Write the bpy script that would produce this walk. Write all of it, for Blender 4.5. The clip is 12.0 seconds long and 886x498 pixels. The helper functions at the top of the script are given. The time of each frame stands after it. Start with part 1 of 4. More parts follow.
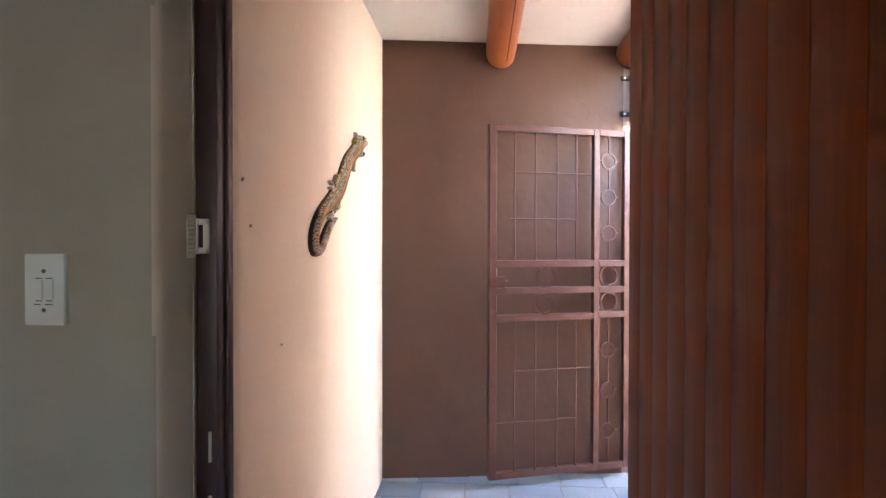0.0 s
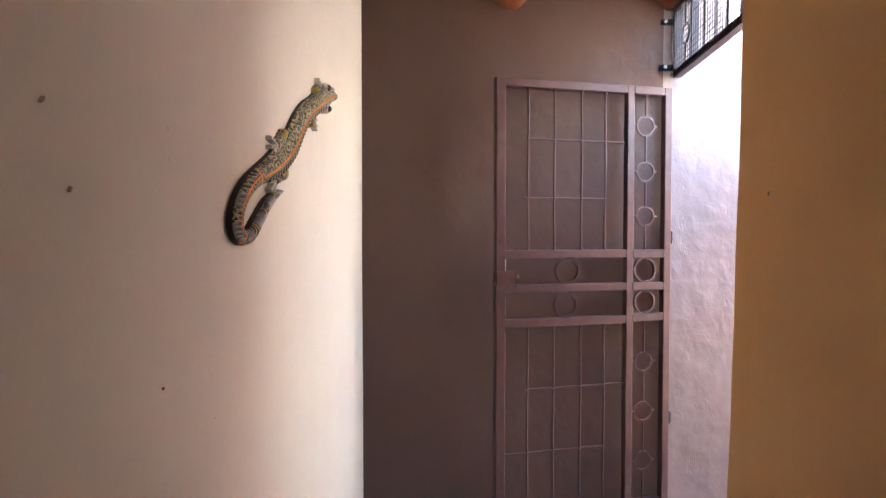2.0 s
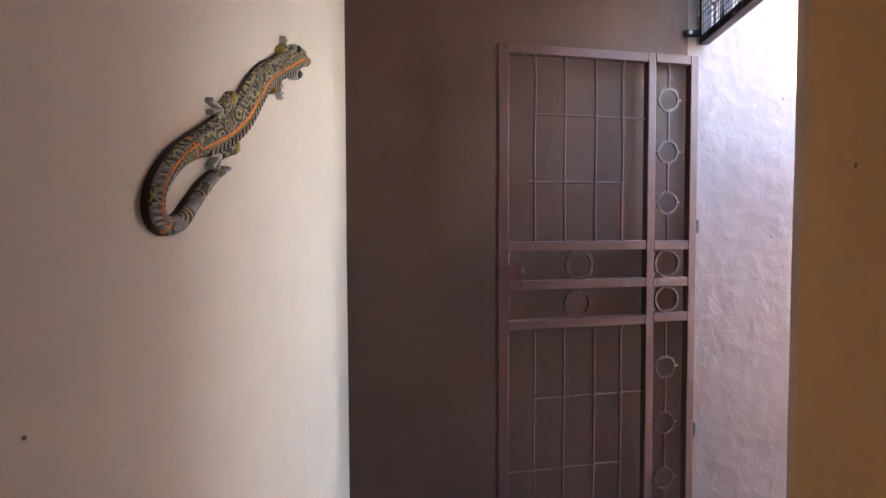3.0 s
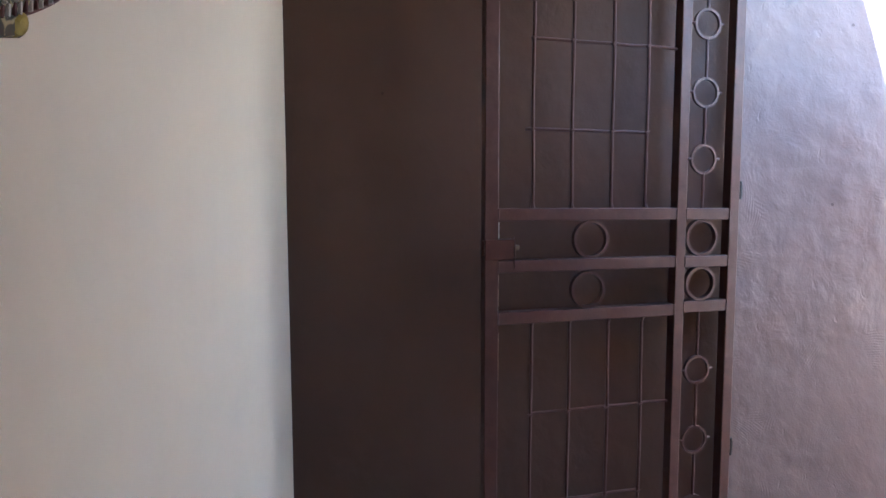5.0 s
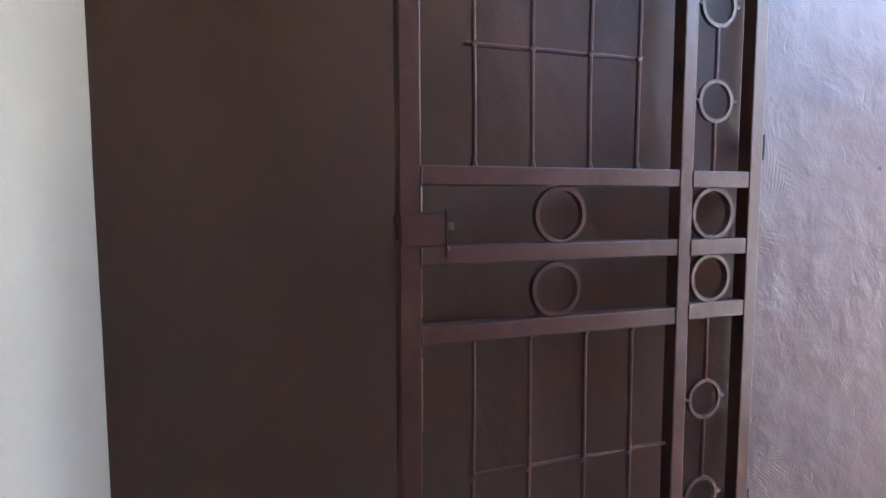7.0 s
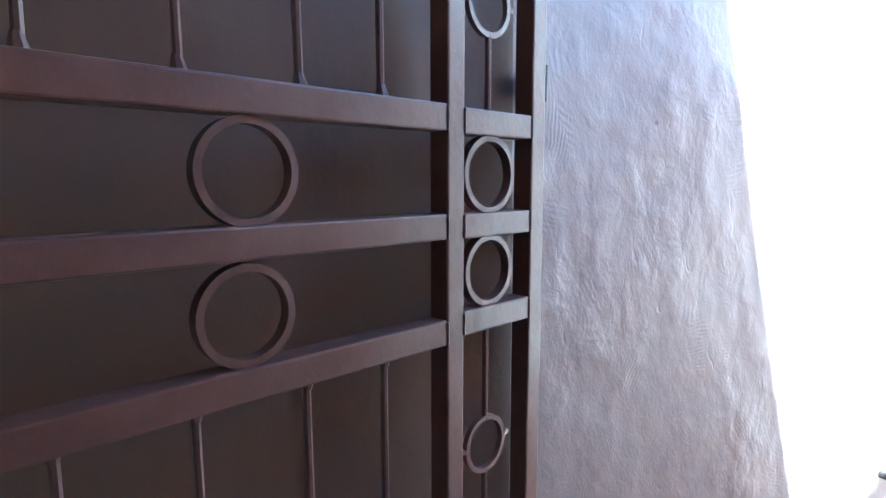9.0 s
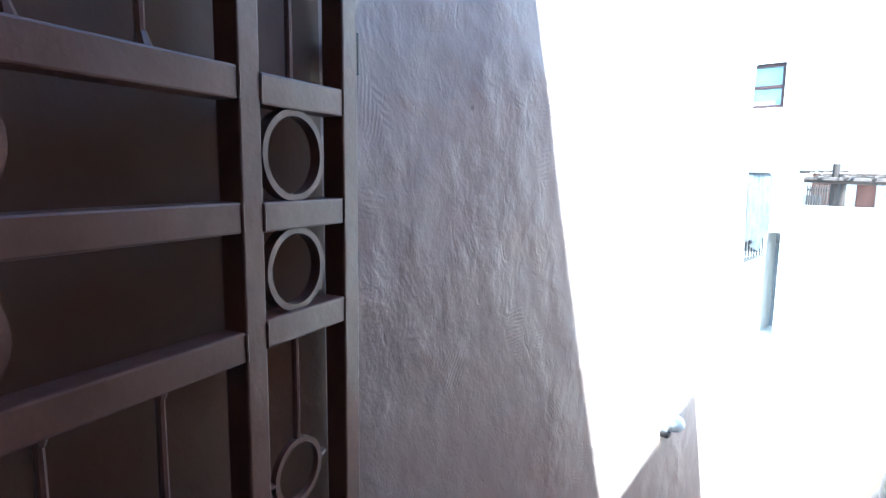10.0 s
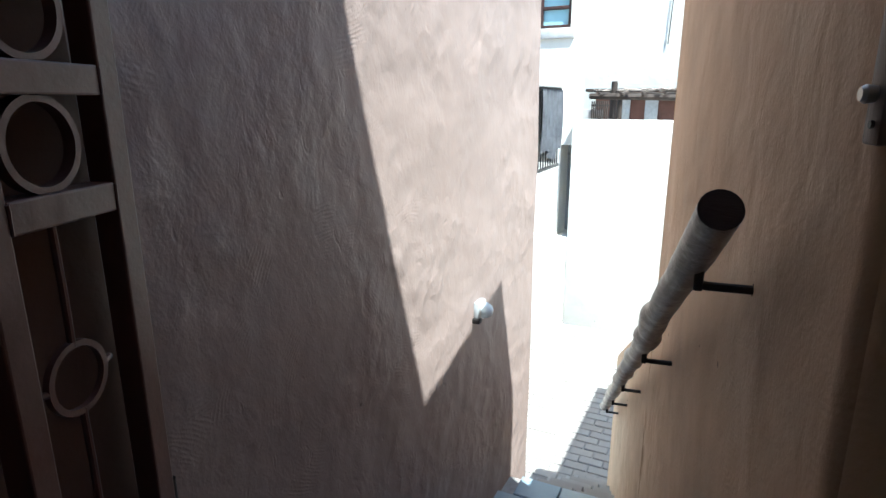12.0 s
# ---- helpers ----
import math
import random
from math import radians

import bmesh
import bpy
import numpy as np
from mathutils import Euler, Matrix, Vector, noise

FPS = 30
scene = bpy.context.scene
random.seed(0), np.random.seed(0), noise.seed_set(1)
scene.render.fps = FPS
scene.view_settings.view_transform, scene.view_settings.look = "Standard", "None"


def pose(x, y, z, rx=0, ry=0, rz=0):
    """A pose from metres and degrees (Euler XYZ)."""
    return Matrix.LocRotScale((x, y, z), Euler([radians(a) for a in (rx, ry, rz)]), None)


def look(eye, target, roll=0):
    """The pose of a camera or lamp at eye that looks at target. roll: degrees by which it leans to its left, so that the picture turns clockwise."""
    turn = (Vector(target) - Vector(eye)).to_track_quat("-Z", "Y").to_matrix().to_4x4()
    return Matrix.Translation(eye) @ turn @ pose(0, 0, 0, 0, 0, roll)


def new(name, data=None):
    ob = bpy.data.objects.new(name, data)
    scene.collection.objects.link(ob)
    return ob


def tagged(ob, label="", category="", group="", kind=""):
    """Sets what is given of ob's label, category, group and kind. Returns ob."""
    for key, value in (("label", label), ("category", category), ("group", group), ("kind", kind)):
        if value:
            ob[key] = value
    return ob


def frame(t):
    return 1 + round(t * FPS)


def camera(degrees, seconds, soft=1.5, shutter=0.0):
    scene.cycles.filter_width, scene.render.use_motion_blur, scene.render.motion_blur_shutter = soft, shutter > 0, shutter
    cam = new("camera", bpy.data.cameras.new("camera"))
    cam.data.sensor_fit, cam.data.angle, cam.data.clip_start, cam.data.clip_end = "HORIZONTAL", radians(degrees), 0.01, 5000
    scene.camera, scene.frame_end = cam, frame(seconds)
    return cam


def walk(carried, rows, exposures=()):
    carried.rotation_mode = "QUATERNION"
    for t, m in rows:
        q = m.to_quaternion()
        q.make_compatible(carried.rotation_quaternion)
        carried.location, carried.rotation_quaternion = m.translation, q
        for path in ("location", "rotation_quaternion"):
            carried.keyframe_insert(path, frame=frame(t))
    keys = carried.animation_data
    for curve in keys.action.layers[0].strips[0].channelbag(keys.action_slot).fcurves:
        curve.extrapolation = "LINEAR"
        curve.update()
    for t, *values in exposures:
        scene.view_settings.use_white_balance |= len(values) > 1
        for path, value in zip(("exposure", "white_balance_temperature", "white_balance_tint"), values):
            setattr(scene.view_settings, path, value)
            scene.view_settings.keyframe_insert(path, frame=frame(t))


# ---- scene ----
cam = camera(74.8, 12.0)
PATH = [
    (0, (0.083, -0.312, 1.415), (-0.045, 1.684, 1.39), 0.1),
    (0.5, (0.077, -0.135, 1.411), (-0.058, 1.86, 1.381), -0.0),
    (1, (0.051, 0.039, 1.403), (-0.084, 2.034, 1.365), -0.1),
    (1.5, (0.055, 0.172, 1.39), (-0.082, 2.166, 1.338), -0.0),
    (2, (0.075, 0.381, 1.395), (-0.062, 2.375, 1.334), -0.0),
    (2.5, (0.092, 0.527, 1.382), (-0.055, 2.52, 1.304), -0.1),
    (3, (0.088, 0.708, 1.382), (-0.061, 2.701, 1.294), -0.2),
    (5, (0.109, 1.278, 1.325), (-0.004, 3.268, 1.166), -0.1),
    (5.5, (0.1, 1.385, 1.306), (-0.017, 3.374, 1.136), -0.2),
    (6, (0.109, 1.533, 1.271), (0.021, 3.524, 1.1), -0.2),
    (6.5, (0.159, 1.726, 1.258), (0.099, 3.717, 1.087), -0.1),
    (8.5, (0.276, 2.334, 1.2), (0.99, 4.19, 0.983), -0.2),
    (9, (0.365, 2.464, 1.201), (1.286, 4.222, 0.96), -0.0),
    (9.5, (0.411, 2.523, 1.202), (1.558, 4.139, 0.936), 0.3),
    (10, (0.435, 2.56, 1.188), (1.861, 3.937, 0.925), 0.7),
    (10.5, (0.451, 2.555, 1.175), (2.045, 3.724, 0.874), 0.5),
    (11, (0.457, 2.546, 1.144), (2.147, 3.559, 0.796), -0.0),
    (11.5, (0.457, 2.539, 1.124), (2.18, 3.462, 0.703), -0.2),
    (12, (0.456, 2.531, 1.103), (2.193, 3.39, 0.604), -0.2),
]
EXPOSURES = [(0, 5.88, 6150, 13), (1.5, 5.45, 5850, 10), (3, 4.7, 5450, 7), (5, 4.1, 5050, 4), (6.5, 4.28, 5000, 3), (8.5, 4.85, 4650, -7), (9.5, 4.2, 4550, -8), (10.5, 3.15, 4950, -7), (12, 1.95, 5400, -5)]
walk(cam, [(t, look(eye, target, roll)) for t, eye, target, roll in PATH], EXPOSURES)

# ---------------------------------------------------------------- light
SUN_WAY = Vector((0.63, 1.0, -2.05)).normalized()
world = bpy.data.worlds.new("world")
scene.world = world
world.use_nodes = True
wn = world.node_tree
sky = wn.nodes.new("ShaderNodeTexSky")
sky.sky_type = "NISHITA"
sky.sun_disc = False
sky.sun_elevation = math.asin(-SUN_WAY.z)
sky.sun_rotation = math.atan2(-SUN_WAY.x, -SUN_WAY.y)
wn.links.new(sky.outputs[0], wn.nodes["Background"].inputs[0])
wn.nodes["Background"].inputs[1].default_value = 0.10
sun = new("sun", bpy.data.lights.new("sun", "SUN"))
sun.data.energy, sun.data.angle, sun.data.color = 5.0, radians(0.55), (1.0, 0.95, 0.88)
sun.matrix_world = look((0, 0, 0), SUN_WAY)
# fill light added to brighten the room, unseen behind the start of the walk
room_fill = new("room_fill_light", bpy.data.lights.new("room_fill_light", "AREA"))
room_fill.data.shape, room_fill.data.size, room_fill.data.size_y = "RECTANGLE", 0.4, 0.6
room_fill.data.energy, room_fill.data.color = 0.115, (0.9, 0.95, 1.0)
room_fill.matrix_world = look((-0.15, -2.72, 1.5), (-0.15, 0.0, 1.3))


# ---------------------------------------------------------------- materials
def ramp(nt, fac, stops):
    n = nt.nodes.new("ShaderNodeValToRGB")
    while len(n.color_ramp.elements) < len(stops):
        n.color_ramp.elements.new(0.5)
    for e, (p, c) in zip(n.color_ramp.elements, stops):
        e.position, e.color = p, (*c, 1)
    nt.links.new(fac, n.inputs[0])
    return n.outputs[0]


def noise_node(nt, vec, scale, detail=4.0, rough=0.55, stretch=None, distortion=0.0):
    if stretch:
        m = nt.nodes.new("ShaderNodeMapping")
        m.inputs["Scale"].default_value = stretch
        nt.links.new(vec, m.inputs[0])
        vec = m.outputs[0]
    n = nt.nodes.new("ShaderNodeTexNoise")
    n.inputs["Scale"].default_value, n.inputs["Detail"].default_value = scale, detail
    n.inputs["Roughness"].default_value, n.inputs["Distortion"].default_value = rough, distortion
    nt.links.new(vec, n.inputs["Vector"])
    return n.outputs["Fac"]


def noise_colour(nt, vec, scale):
    n = nt.nodes.new("ShaderNodeTexNoise")
    n.inputs["Scale"].default_value, n.inputs["Detail"].default_value = scale, 3.0
    nt.links.new(vec, n.inputs["Vector"])
    return n.outputs["Color"]


def math_node(nt, op, a, b):
    n = nt.nodes.new("ShaderNodeMath")
    n.operation = op
    for i, v in enumerate((a, b)):
        if isinstance(v, (int, float)):
            n.inputs[i].default_value = v
        else:
            nt.links.new(v, n.inputs[i])
    return n.outputs[0]


def mix_node(nt, fac, a, b, kind="MIX"):
    n = nt.nodes.new("ShaderNodeMix")
    n.data_type, n.blend_type = "RGBA", kind
    for i, v in ((0, fac), (6, a), (7, b)):
        if isinstance(v, (int, float)):
            n.inputs[i].default_value = v
        elif isinstance(v, tuple):
            n.inputs[i].default_value = (*v, 1)
        else:
            nt.links.new(v, n.inputs[i])
    return n.outputs[2]


def bump_node(nt, height, strength, distance, under=None):
    n = nt.nodes.new("ShaderNodeBump")
    n.inputs["Strength"].default_value, n.inputs["Distance"].default_value = strength, distance
    nt.links.new(height, n.inputs["Height"])
    if under is not None:
        nt.links.new(under, n.inputs["Normal"])
    return n.outputs[0]


def material(name, rough=0.6, metal=0.0, spec=0.5):
    m = bpy.data.materials.new(name)
    m.use_nodes = True
    nt = m.node_tree
    p = nt.nodes["Principled BSDF"]
    p.inputs["Roughness"].default_value, p.inputs["Metallic"].default_value = rough, metal
    p.inputs["Specular IOR Level"].default_value = spec
    tc = nt.nodes.new("ShaderNodeTexCoord")
    return m, nt, p, tc.outputs["Object"]


def scaled(c, k):
    return tuple(min(1.0, v * k) for v in c)


def plaster(name, base, rough=0.8, trowel=0.5, blotch=0.12, pits=(0.05, 0.03, 0.02), spec=0.3, comb=0.0):
    """Hand-trowelled wall: broad lumps, arced trowel marks, fine grain, faint stains and a few pits."""
    m, nt, p, vec = material(name, rough, 0, spec)
    big = noise_node(nt, vec, 2.2, 3)
    mid = noise_node(nt, vec, 9.0, 5, 0.6)
    tint = ramp(nt, math_node(nt, "ADD", math_node(nt, "MULTIPLY", big, 0.6), math_node(nt, "MULTIPLY", mid, 0.4)),
                [(0.25, scaled(base, 1 - blotch)), (0.5, base), (0.78, scaled(base, 1 + blotch * 0.8))])
    streak = noise_node(nt, vec, 5.0, 4, 0.6, (3.0, 3.0, 0.35))
    tint = mix_node(nt, math_node(nt, "MULTIPLY", streak, 0.25), tint, scaled(base, 0.8))
    spots = nt.nodes.new("ShaderNodeTexVoronoi")
    spots.inputs["Scale"].default_value = 9.0
    nt.links.new(vec, spots.inputs["Vector"])
    dot = ramp(nt, spots.outputs["Distance"], [(0.0, (1, 1, 1)), (0.035, (1, 1, 1)), (0.06, (0, 0, 0))])
    keep = math_node(nt, "GREATER_THAN", noise_node(nt, vec, 3.1, 1), 0.56)
    dot = math_node(nt, "MULTIPLY", dot, keep)
    tint = mix_node(nt, math_node(nt, "MULTIPLY", dot, 0.7), tint, pits)
    nt.links.new(tint, p.inputs["Base Color"])
    lumps = noise_node(nt, vec, 4.5, 2, 0.45)
    turned = nt.nodes.new("ShaderNodeMapping")
    turned.inputs["Rotation"].default_value = (0.5, 0.6, 0.2)
    turned.inputs["Scale"].default_value = (1.0, 1.0, 0.8)
    nt.links.new(vec, turned.inputs[0])
    dents = noise_node(nt, turned.outputs[0], 11.0, 5, 0.5, None, 0.25)
    ridge = nt.nodes.new("ShaderNodeTexNoise")
    ridge.noise_type = "RIDGED_MULTIFRACTAL"
    ridge.inputs["Scale"].default_value, ridge.inputs["Detail"].default_value = 7.0, 3.0
    ridge.inputs["Roughness"].default_value = 0.45
    nt.links.new(turned.outputs[0], ridge.inputs["Vector"])
    patchy = ramp(nt, noise_node(nt, vec, 2.6, 3, 0.6), [(0.44, (0, 0, 0)), (0.62, (1, 1, 1))])
    n1 = bump_node(nt, lumps, 0.45 * trowel, 0.03)
    n2 = bump_node(nt, dents, 0.3 * trowel, 0.012, n1)
    n2 = bump_node(nt, math_node(nt, "MULTIPLY", dents, patchy), 0.45 * trowel, 0.014, n2)
    n2 = bump_node(nt, math_node(nt, "MULTIPLY", ridge.outputs["Fac"], patchy), 0.22 * trowel, 0.004, n2)
    if comb:
        # fans of fine arcs left by the trowel's edge, each turning about a point of its own, in scattered patches
        swirl = nt.nodes.new("ShaderNodeTexVoronoi")
        swirl.inputs["Scale"].default_value = 1.7
        warp = mix_node(nt, 0.05, vec, noise_colour(nt, vec, 6.0), "ADD")
        nt.links.new(warp, swirl.inputs["Vector"])
        arcs = math_node(nt, "SINE", math_node(nt, "MULTIPLY", swirl.outputs["Distance"], 420.0), 0.0)
        where = ramp(nt, noise_node(nt, vec, 6.5, 3, 0.65), [(0.54, (0, 0, 0)), (0.68, (1, 1, 1))])
        rim = ramp(nt, swirl.outputs["Distance"], [(0.2, (0, 0, 0)), (0.34, (1, 1, 1))])
        where = math_node(nt, "MULTIPLY", where, rim)
        n2 = bump_node(nt, math_node(nt, "MULTIPLY", arcs, where), 0.26 * comb, 0.0009, n2)
        drags = noise_node(nt, turned.outputs[0], 70.0, 3, 0.55, (1.0, 1.0, 0.3), 0.5)
        n2 = bump_node(nt, drags, 0.3 * comb, 0.003, n2)
        # short gouges and drags
        cut = noise_node(nt, vec, 26.0, 2, 0.5, (1.0, 1.0, 0.45), 0.9)
        cut = ramp(nt, cut, [(0.0, (1, 1, 1)), (0.66, (1, 1, 1)), (0.76, (0, 0, 0))])
        n2 = bump_node(nt, cut, 0.28 * comb, 0.004, n2)
    n3 = bump_node(nt, noise_node(nt, vec, 160.0, 3), 0.3 if comb else 0.12, 0.002, n2)
    nt.links.new(n3, p.inputs["Normal"])
    return m


def wood(name, dark, light, axis=2, rough=0.45, scale=1.0, bump=0.4, coat=0.0, spec=0.4, vary=0.35):
    m, nt, p, vec = material(name, rough, 0, spec)
    st = [14.0 * scale] * 3
    st[axis] = 0.7 * scale
    info = nt.nodes.new("ShaderNodeObjectInfo")
    grain = noise_node(nt, vec, 3.0, 6, 0.65, tuple(st), 0.8)
    broad = noise_node(nt, vec, 2.0, 3, 0.5, tuple(0.35 * v for v in st))
    f = math_node(nt, "ADD", math_node(nt, "MULTIPLY", grain, 0.6), math_node(nt, "MULTIPLY", broad, 0.4))
    c = ramp(nt, f, [(0.3, dark), (0.5, tuple((a + b) / 2 for a, b in zip(dark, light))), (0.7, light)])
    c = mix_node(nt, math_node(nt, "MULTIPLY", info.outputs["Random"], vary), c, dark)
    nt.links.new(c, p.inputs["Base Color"])
    p.inputs["Coat Weight"].default_value = coat
    p.inputs["Coat Roughness"].default_value = 0.3
    nt.links.new(bump_node(nt, grain, bump, 0.003), p.inputs["Normal"])
    return m


def painted_steel(name, base, rough=0.45, spec=0.35):
    m, nt, p, vec = material(name, rough, 0.0, spec)
    a = noise_node(nt, vec, 18.0, 5, 0.6)
    b = noise_node(nt, vec, 90.0, 3)
    c = ramp(nt, a, [(0.3, scaled(base, 0.8)), (0.55, base), (0.75, scaled(base, 1.25))])
    wear = ramp(nt, b, [(0.66, (0, 0, 0)), (0.76, (1, 1, 1))])
    c = mix_node(nt, math_node(nt, "MULTIPLY", wear, 0.25), c, scaled(base, 1.9))
    nt.links.new(c, p.inputs["Base Color"])
    nt.links.new(math_node(nt, "ADD", math_node(nt, "MULTIPLY", a, 0.3), rough - 0.12), p.inputs["Roughness"])
    c2 = noise_node(nt, vec, 38.0, 3, 0.5)
    nt.links.new(bump_node(nt, a, 0.4, 0.004, bump_node(nt, c2, 0.2, 0.002, bump_node(nt, b, 0.2, 0.001))), p.inputs["Normal"])
    return m


def plain(name, base, rough=0.5, metal=0.0, var=0.12, scale=25.0, bump=0.1):
    m, nt, p, vec = material(name, rough, metal)
    a = noise_node(nt, vec, scale, 4)
    c = ramp(nt, a, [(0.3, scaled(base, 1 - var)), (0.7, scaled(base, 1 + var))])
    nt.links.new(c, p.inputs["Base Color"])
    nt.links.new(bump_node(nt, a, bump, 0.002), p.inputs["Normal"])
    return m


def pieces_material(name, cols, rough=0.7, bump=0.4, scale=12.0):
    """Stone or brick pieces, each with its own tone."""
    m, nt, p, vec = material(name, rough)
    info = nt.nodes.new("ShaderNodeObjectInfo")
    c = ramp(nt, info.outputs["Random"], [(i / (len(cols) - 1), k) for i, k in enumerate(cols)])
    a = noise_node(nt, vec, scale, 6, 0.65)
    b = noise_node(nt, vec, scale * 0.3, 3)
    c = mix_node(nt, math_node(nt, "MULTIPLY", a, 0.45), c, scaled(cols[0], 0.55))
    c = mix_node(nt, math_node(nt, "MULTIPLY", b, 0.3), c, scaled(cols[-1], 1.15))
    nt.links.new(c, p.inputs["Base Color"])
    nt.links.new(bump_node(nt, a, bump, 0.006), p.inputs["Normal"])
    return m


CREAM = plaster("cream_plaster", (0.79, 0.685, 0.54), 0.8, 0.35, 0.05, (0.66, 0.54, 0.40))
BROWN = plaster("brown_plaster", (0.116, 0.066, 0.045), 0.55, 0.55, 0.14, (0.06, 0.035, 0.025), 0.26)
# Same wall as BROWN: the stronger daylight outside is put into this paler copy.
MAUVE = plaster("daylit_brown_plaster", (0.25, 0.186, 0.163), 0.55, 1.4, 0.14, (0.09, 0.06, 0.05), 0.35, 1.0)
OCHRE = plaster("ochre_plaster", (0.66, 0.375, 0.15), 0.75, 0.4, 0.07)
CHIP = plain("exposed_mud", (0.33, 0.225, 0.15), 0.95, 0, 0.3, 200, 0.4)
TAN = plaster("tan_plaster", (0.55, 0.375, 0.24), 0.7, 0.8, 0.25, (0.12, 0.08, 0.05), 0.3, 0.4)
ROOM = plaster("grey_green_plaster", (0.36, 0.32, 0.255), 0.75, 0.4, 0.1)
# Bare plaster of the chips; on the wall's edge its paleness replaces missing light.
REVEAL = plaster("bare_plaster_and_edge_light", (0.54, 0.48, 0.40), 0.85, 0.6, 0.14)
WHITE = plaster("white_plaster", (0.68, 0.67, 0.64), 0.85, 0.3, 0.04)
HOUSE = plaster("pale_plaster", (0.68, 0.64, 0.58), 0.85, 0.5, 0.05)
GATE = painted_steel("brown_gate_paint", (0.094, 0.041, 0.031), 0.38, 0.36)
DARK_STEEL = painted_steel("dark_brown_steel", (0.04, 0.018, 0.015), 0.4)
LOCK = painted_steel("rusty_brown_lock_paint", (0.098, 0.038, 0.027), 0.45, 0.26)
BLACK = painted_steel("black_steel", (0.02, 0.017, 0.016), 0.5)
WIRE = plain("wire", (0.04, 0.035, 0.03), 0.5, 0.3)
METAL = plain("worn_zinc", (0.55, 0.53, 0.50), 0.45, 0.8)
PLATE = plain("white_enamel", (0.62, 0.56, 0.50), 0.4, 0.0, 0.06)
RUSTY = plain("dull_brass", (0.16, 0.11, 0.07), 0.5, 0.6)
SWITCH = plain("white_plastic", (0.72, 0.72, 0.68), 0.35, 0.0, 0.02, 25, 0.0)
DOOR = wood("varnished_door_wood", (0.175, 0.027, 0.005), (0.275, 0.052, 0.009), 2, 0.5, 1.6, 0.12, 0.0, 0.12, 0.2)
VIGA = wood("varnished_beam_wood", (0.22, 0.055, 0.016), (0.42, 0.13, 0.04), 1, 0.35, 0.8, 0.3, 0.3)
RAIL = wood("weathered_rail_wood", (0.06, 0.036, 0.028), (0.42, 0.34, 0.28), 0, 0.42, 1.2, 1.0, 0.2)
_nt = RAIL.node_tree
_p = _nt.nodes["Principled BSDF"]
_vec = next(n for n in _nt.nodes if n.bl_idname == "ShaderNodeTexCoord").outputs["Object"]
_bare = ramp(_nt, noise_node(_nt, _vec, 15.0, 4, 0.6), [(0.5, (0, 0, 0)), (0.6, (1, 1, 1))])
_nt.links.new(mix_node(_nt, math_node(_nt, "MULTIPLY", _bare, 0.7), _p.inputs["Base Color"].links[0].from_socket, (0.46, 0.40, 0.35)), _p.inputs["Base Color"])
RAIL_END = wood("dark_cut_wood", (0.02, 0.013, 0.012), (0.05, 0.03, 0.026), 1, 0.7, 2.0, 0.5)
GREY_WOOD = wood("grey_wood", (0.16, 0.12, 0.10), (0.36, 0.30, 0.26), 2, 0.65, 1.0, 0.6)
POST = wood("dark_post_wood", (0.022, 0.015, 0.012), (0.06, 0.04, 0.03), 2, 0.7, 1.0, 0.5)
SLATE = pieces_material("slate_tile", [(0.17, 0.235, 0.29), (0.28, 0.35, 0.40), (0.40, 0.44, 0.45), (0.20, 0.28, 0.35), (0.34, 0.39, 0.42)], 0.28)
BRICK = pieces_material("brick_paver", [(0.24, 0.21, 0.19), (0.28, 0.25, 0.225), (0.27, 0.25, 0.23), (0.31, 0.275, 0.25)], 0.8)
GROUT = plain("cement_grout", (0.30, 0.28, 0.26), 0.9, 0, 0.2, 20, 0.3)
EARTH = plain("dusty_ground", (0.24, 0.22, 0.20), 0.95, 0, 0.25, 1.5, 0.4)
ROOF = plain("roof_screed", (0.40, 0.33, 0.27), 0.9, 0, 0.2, 6, 0.4)


# ---------------------------------------------------------------- building helpers
def thing(name, base, label, category, group="", kind=""):
    ob = new(name)
    ob.empty_display_size = 0.1
    ob.location = base
    return tagged(ob, label, category, group, kind)


def mesh_of(name, bm, materials, smooth=True):
    bmesh.ops.recalc_face_normals(bm, faces=bm.faces)
    me = bpy.data.meshes.new(name)
    bm.to_mesh(me)
    bm.free()
    for m in materials if isinstance(materials, (list, tuple)) else (materials,):
        me.materials.append(m)
    if smooth:
        me.set_sharp_from_angle(angle=radians(35))
    return me


def world_base(ob):
    return ob.location.copy() if ob.type == "EMPTY" else Vector((0, 0, 0))


def part(name, bm, materials, parent=None, label="", smooth=True):
    """One mesh object, its bmesh in world metres, under a thing or a part."""
    ob = new(name, mesh_of(name, bm, materials, smooth))
    if parent is not None:
        ob.parent = parent
        ob.matrix_parent_inverse = Matrix.Translation(-world_base(parent))
    if label:
        ob["label"] = label
    return ob


def box(lo, hi, bevel=0.0, segments=2, m=None, bm=None):
    bm = bm or bmesh.new()
    ret = bmesh.ops.create_cube(bm, size=1.0)
    vs = ret["verts"]
    c = [(a + b) / 2 for a, b in zip(lo, hi)]
    d = [b - a for a, b in zip(lo, hi)]
    for v in vs:
        v.co = Vector([c[i] + v.co[i] * d[i] for i in range(3)])
    if bevel:
        es = list({e for v in vs for e in v.link_edges})
        r = bmesh.ops.bevel(bm, geom=es, offset=bevel, segments=segments, affect="EDGES", profile=0.5)
        vs = list({v for f in r["faces"] for v in f.verts} | {v for v in vs if v.is_valid})
    if m is not None:
        for v in {v for v in vs if v.is_valid}:
            v.co = m @ v.co
    return bm


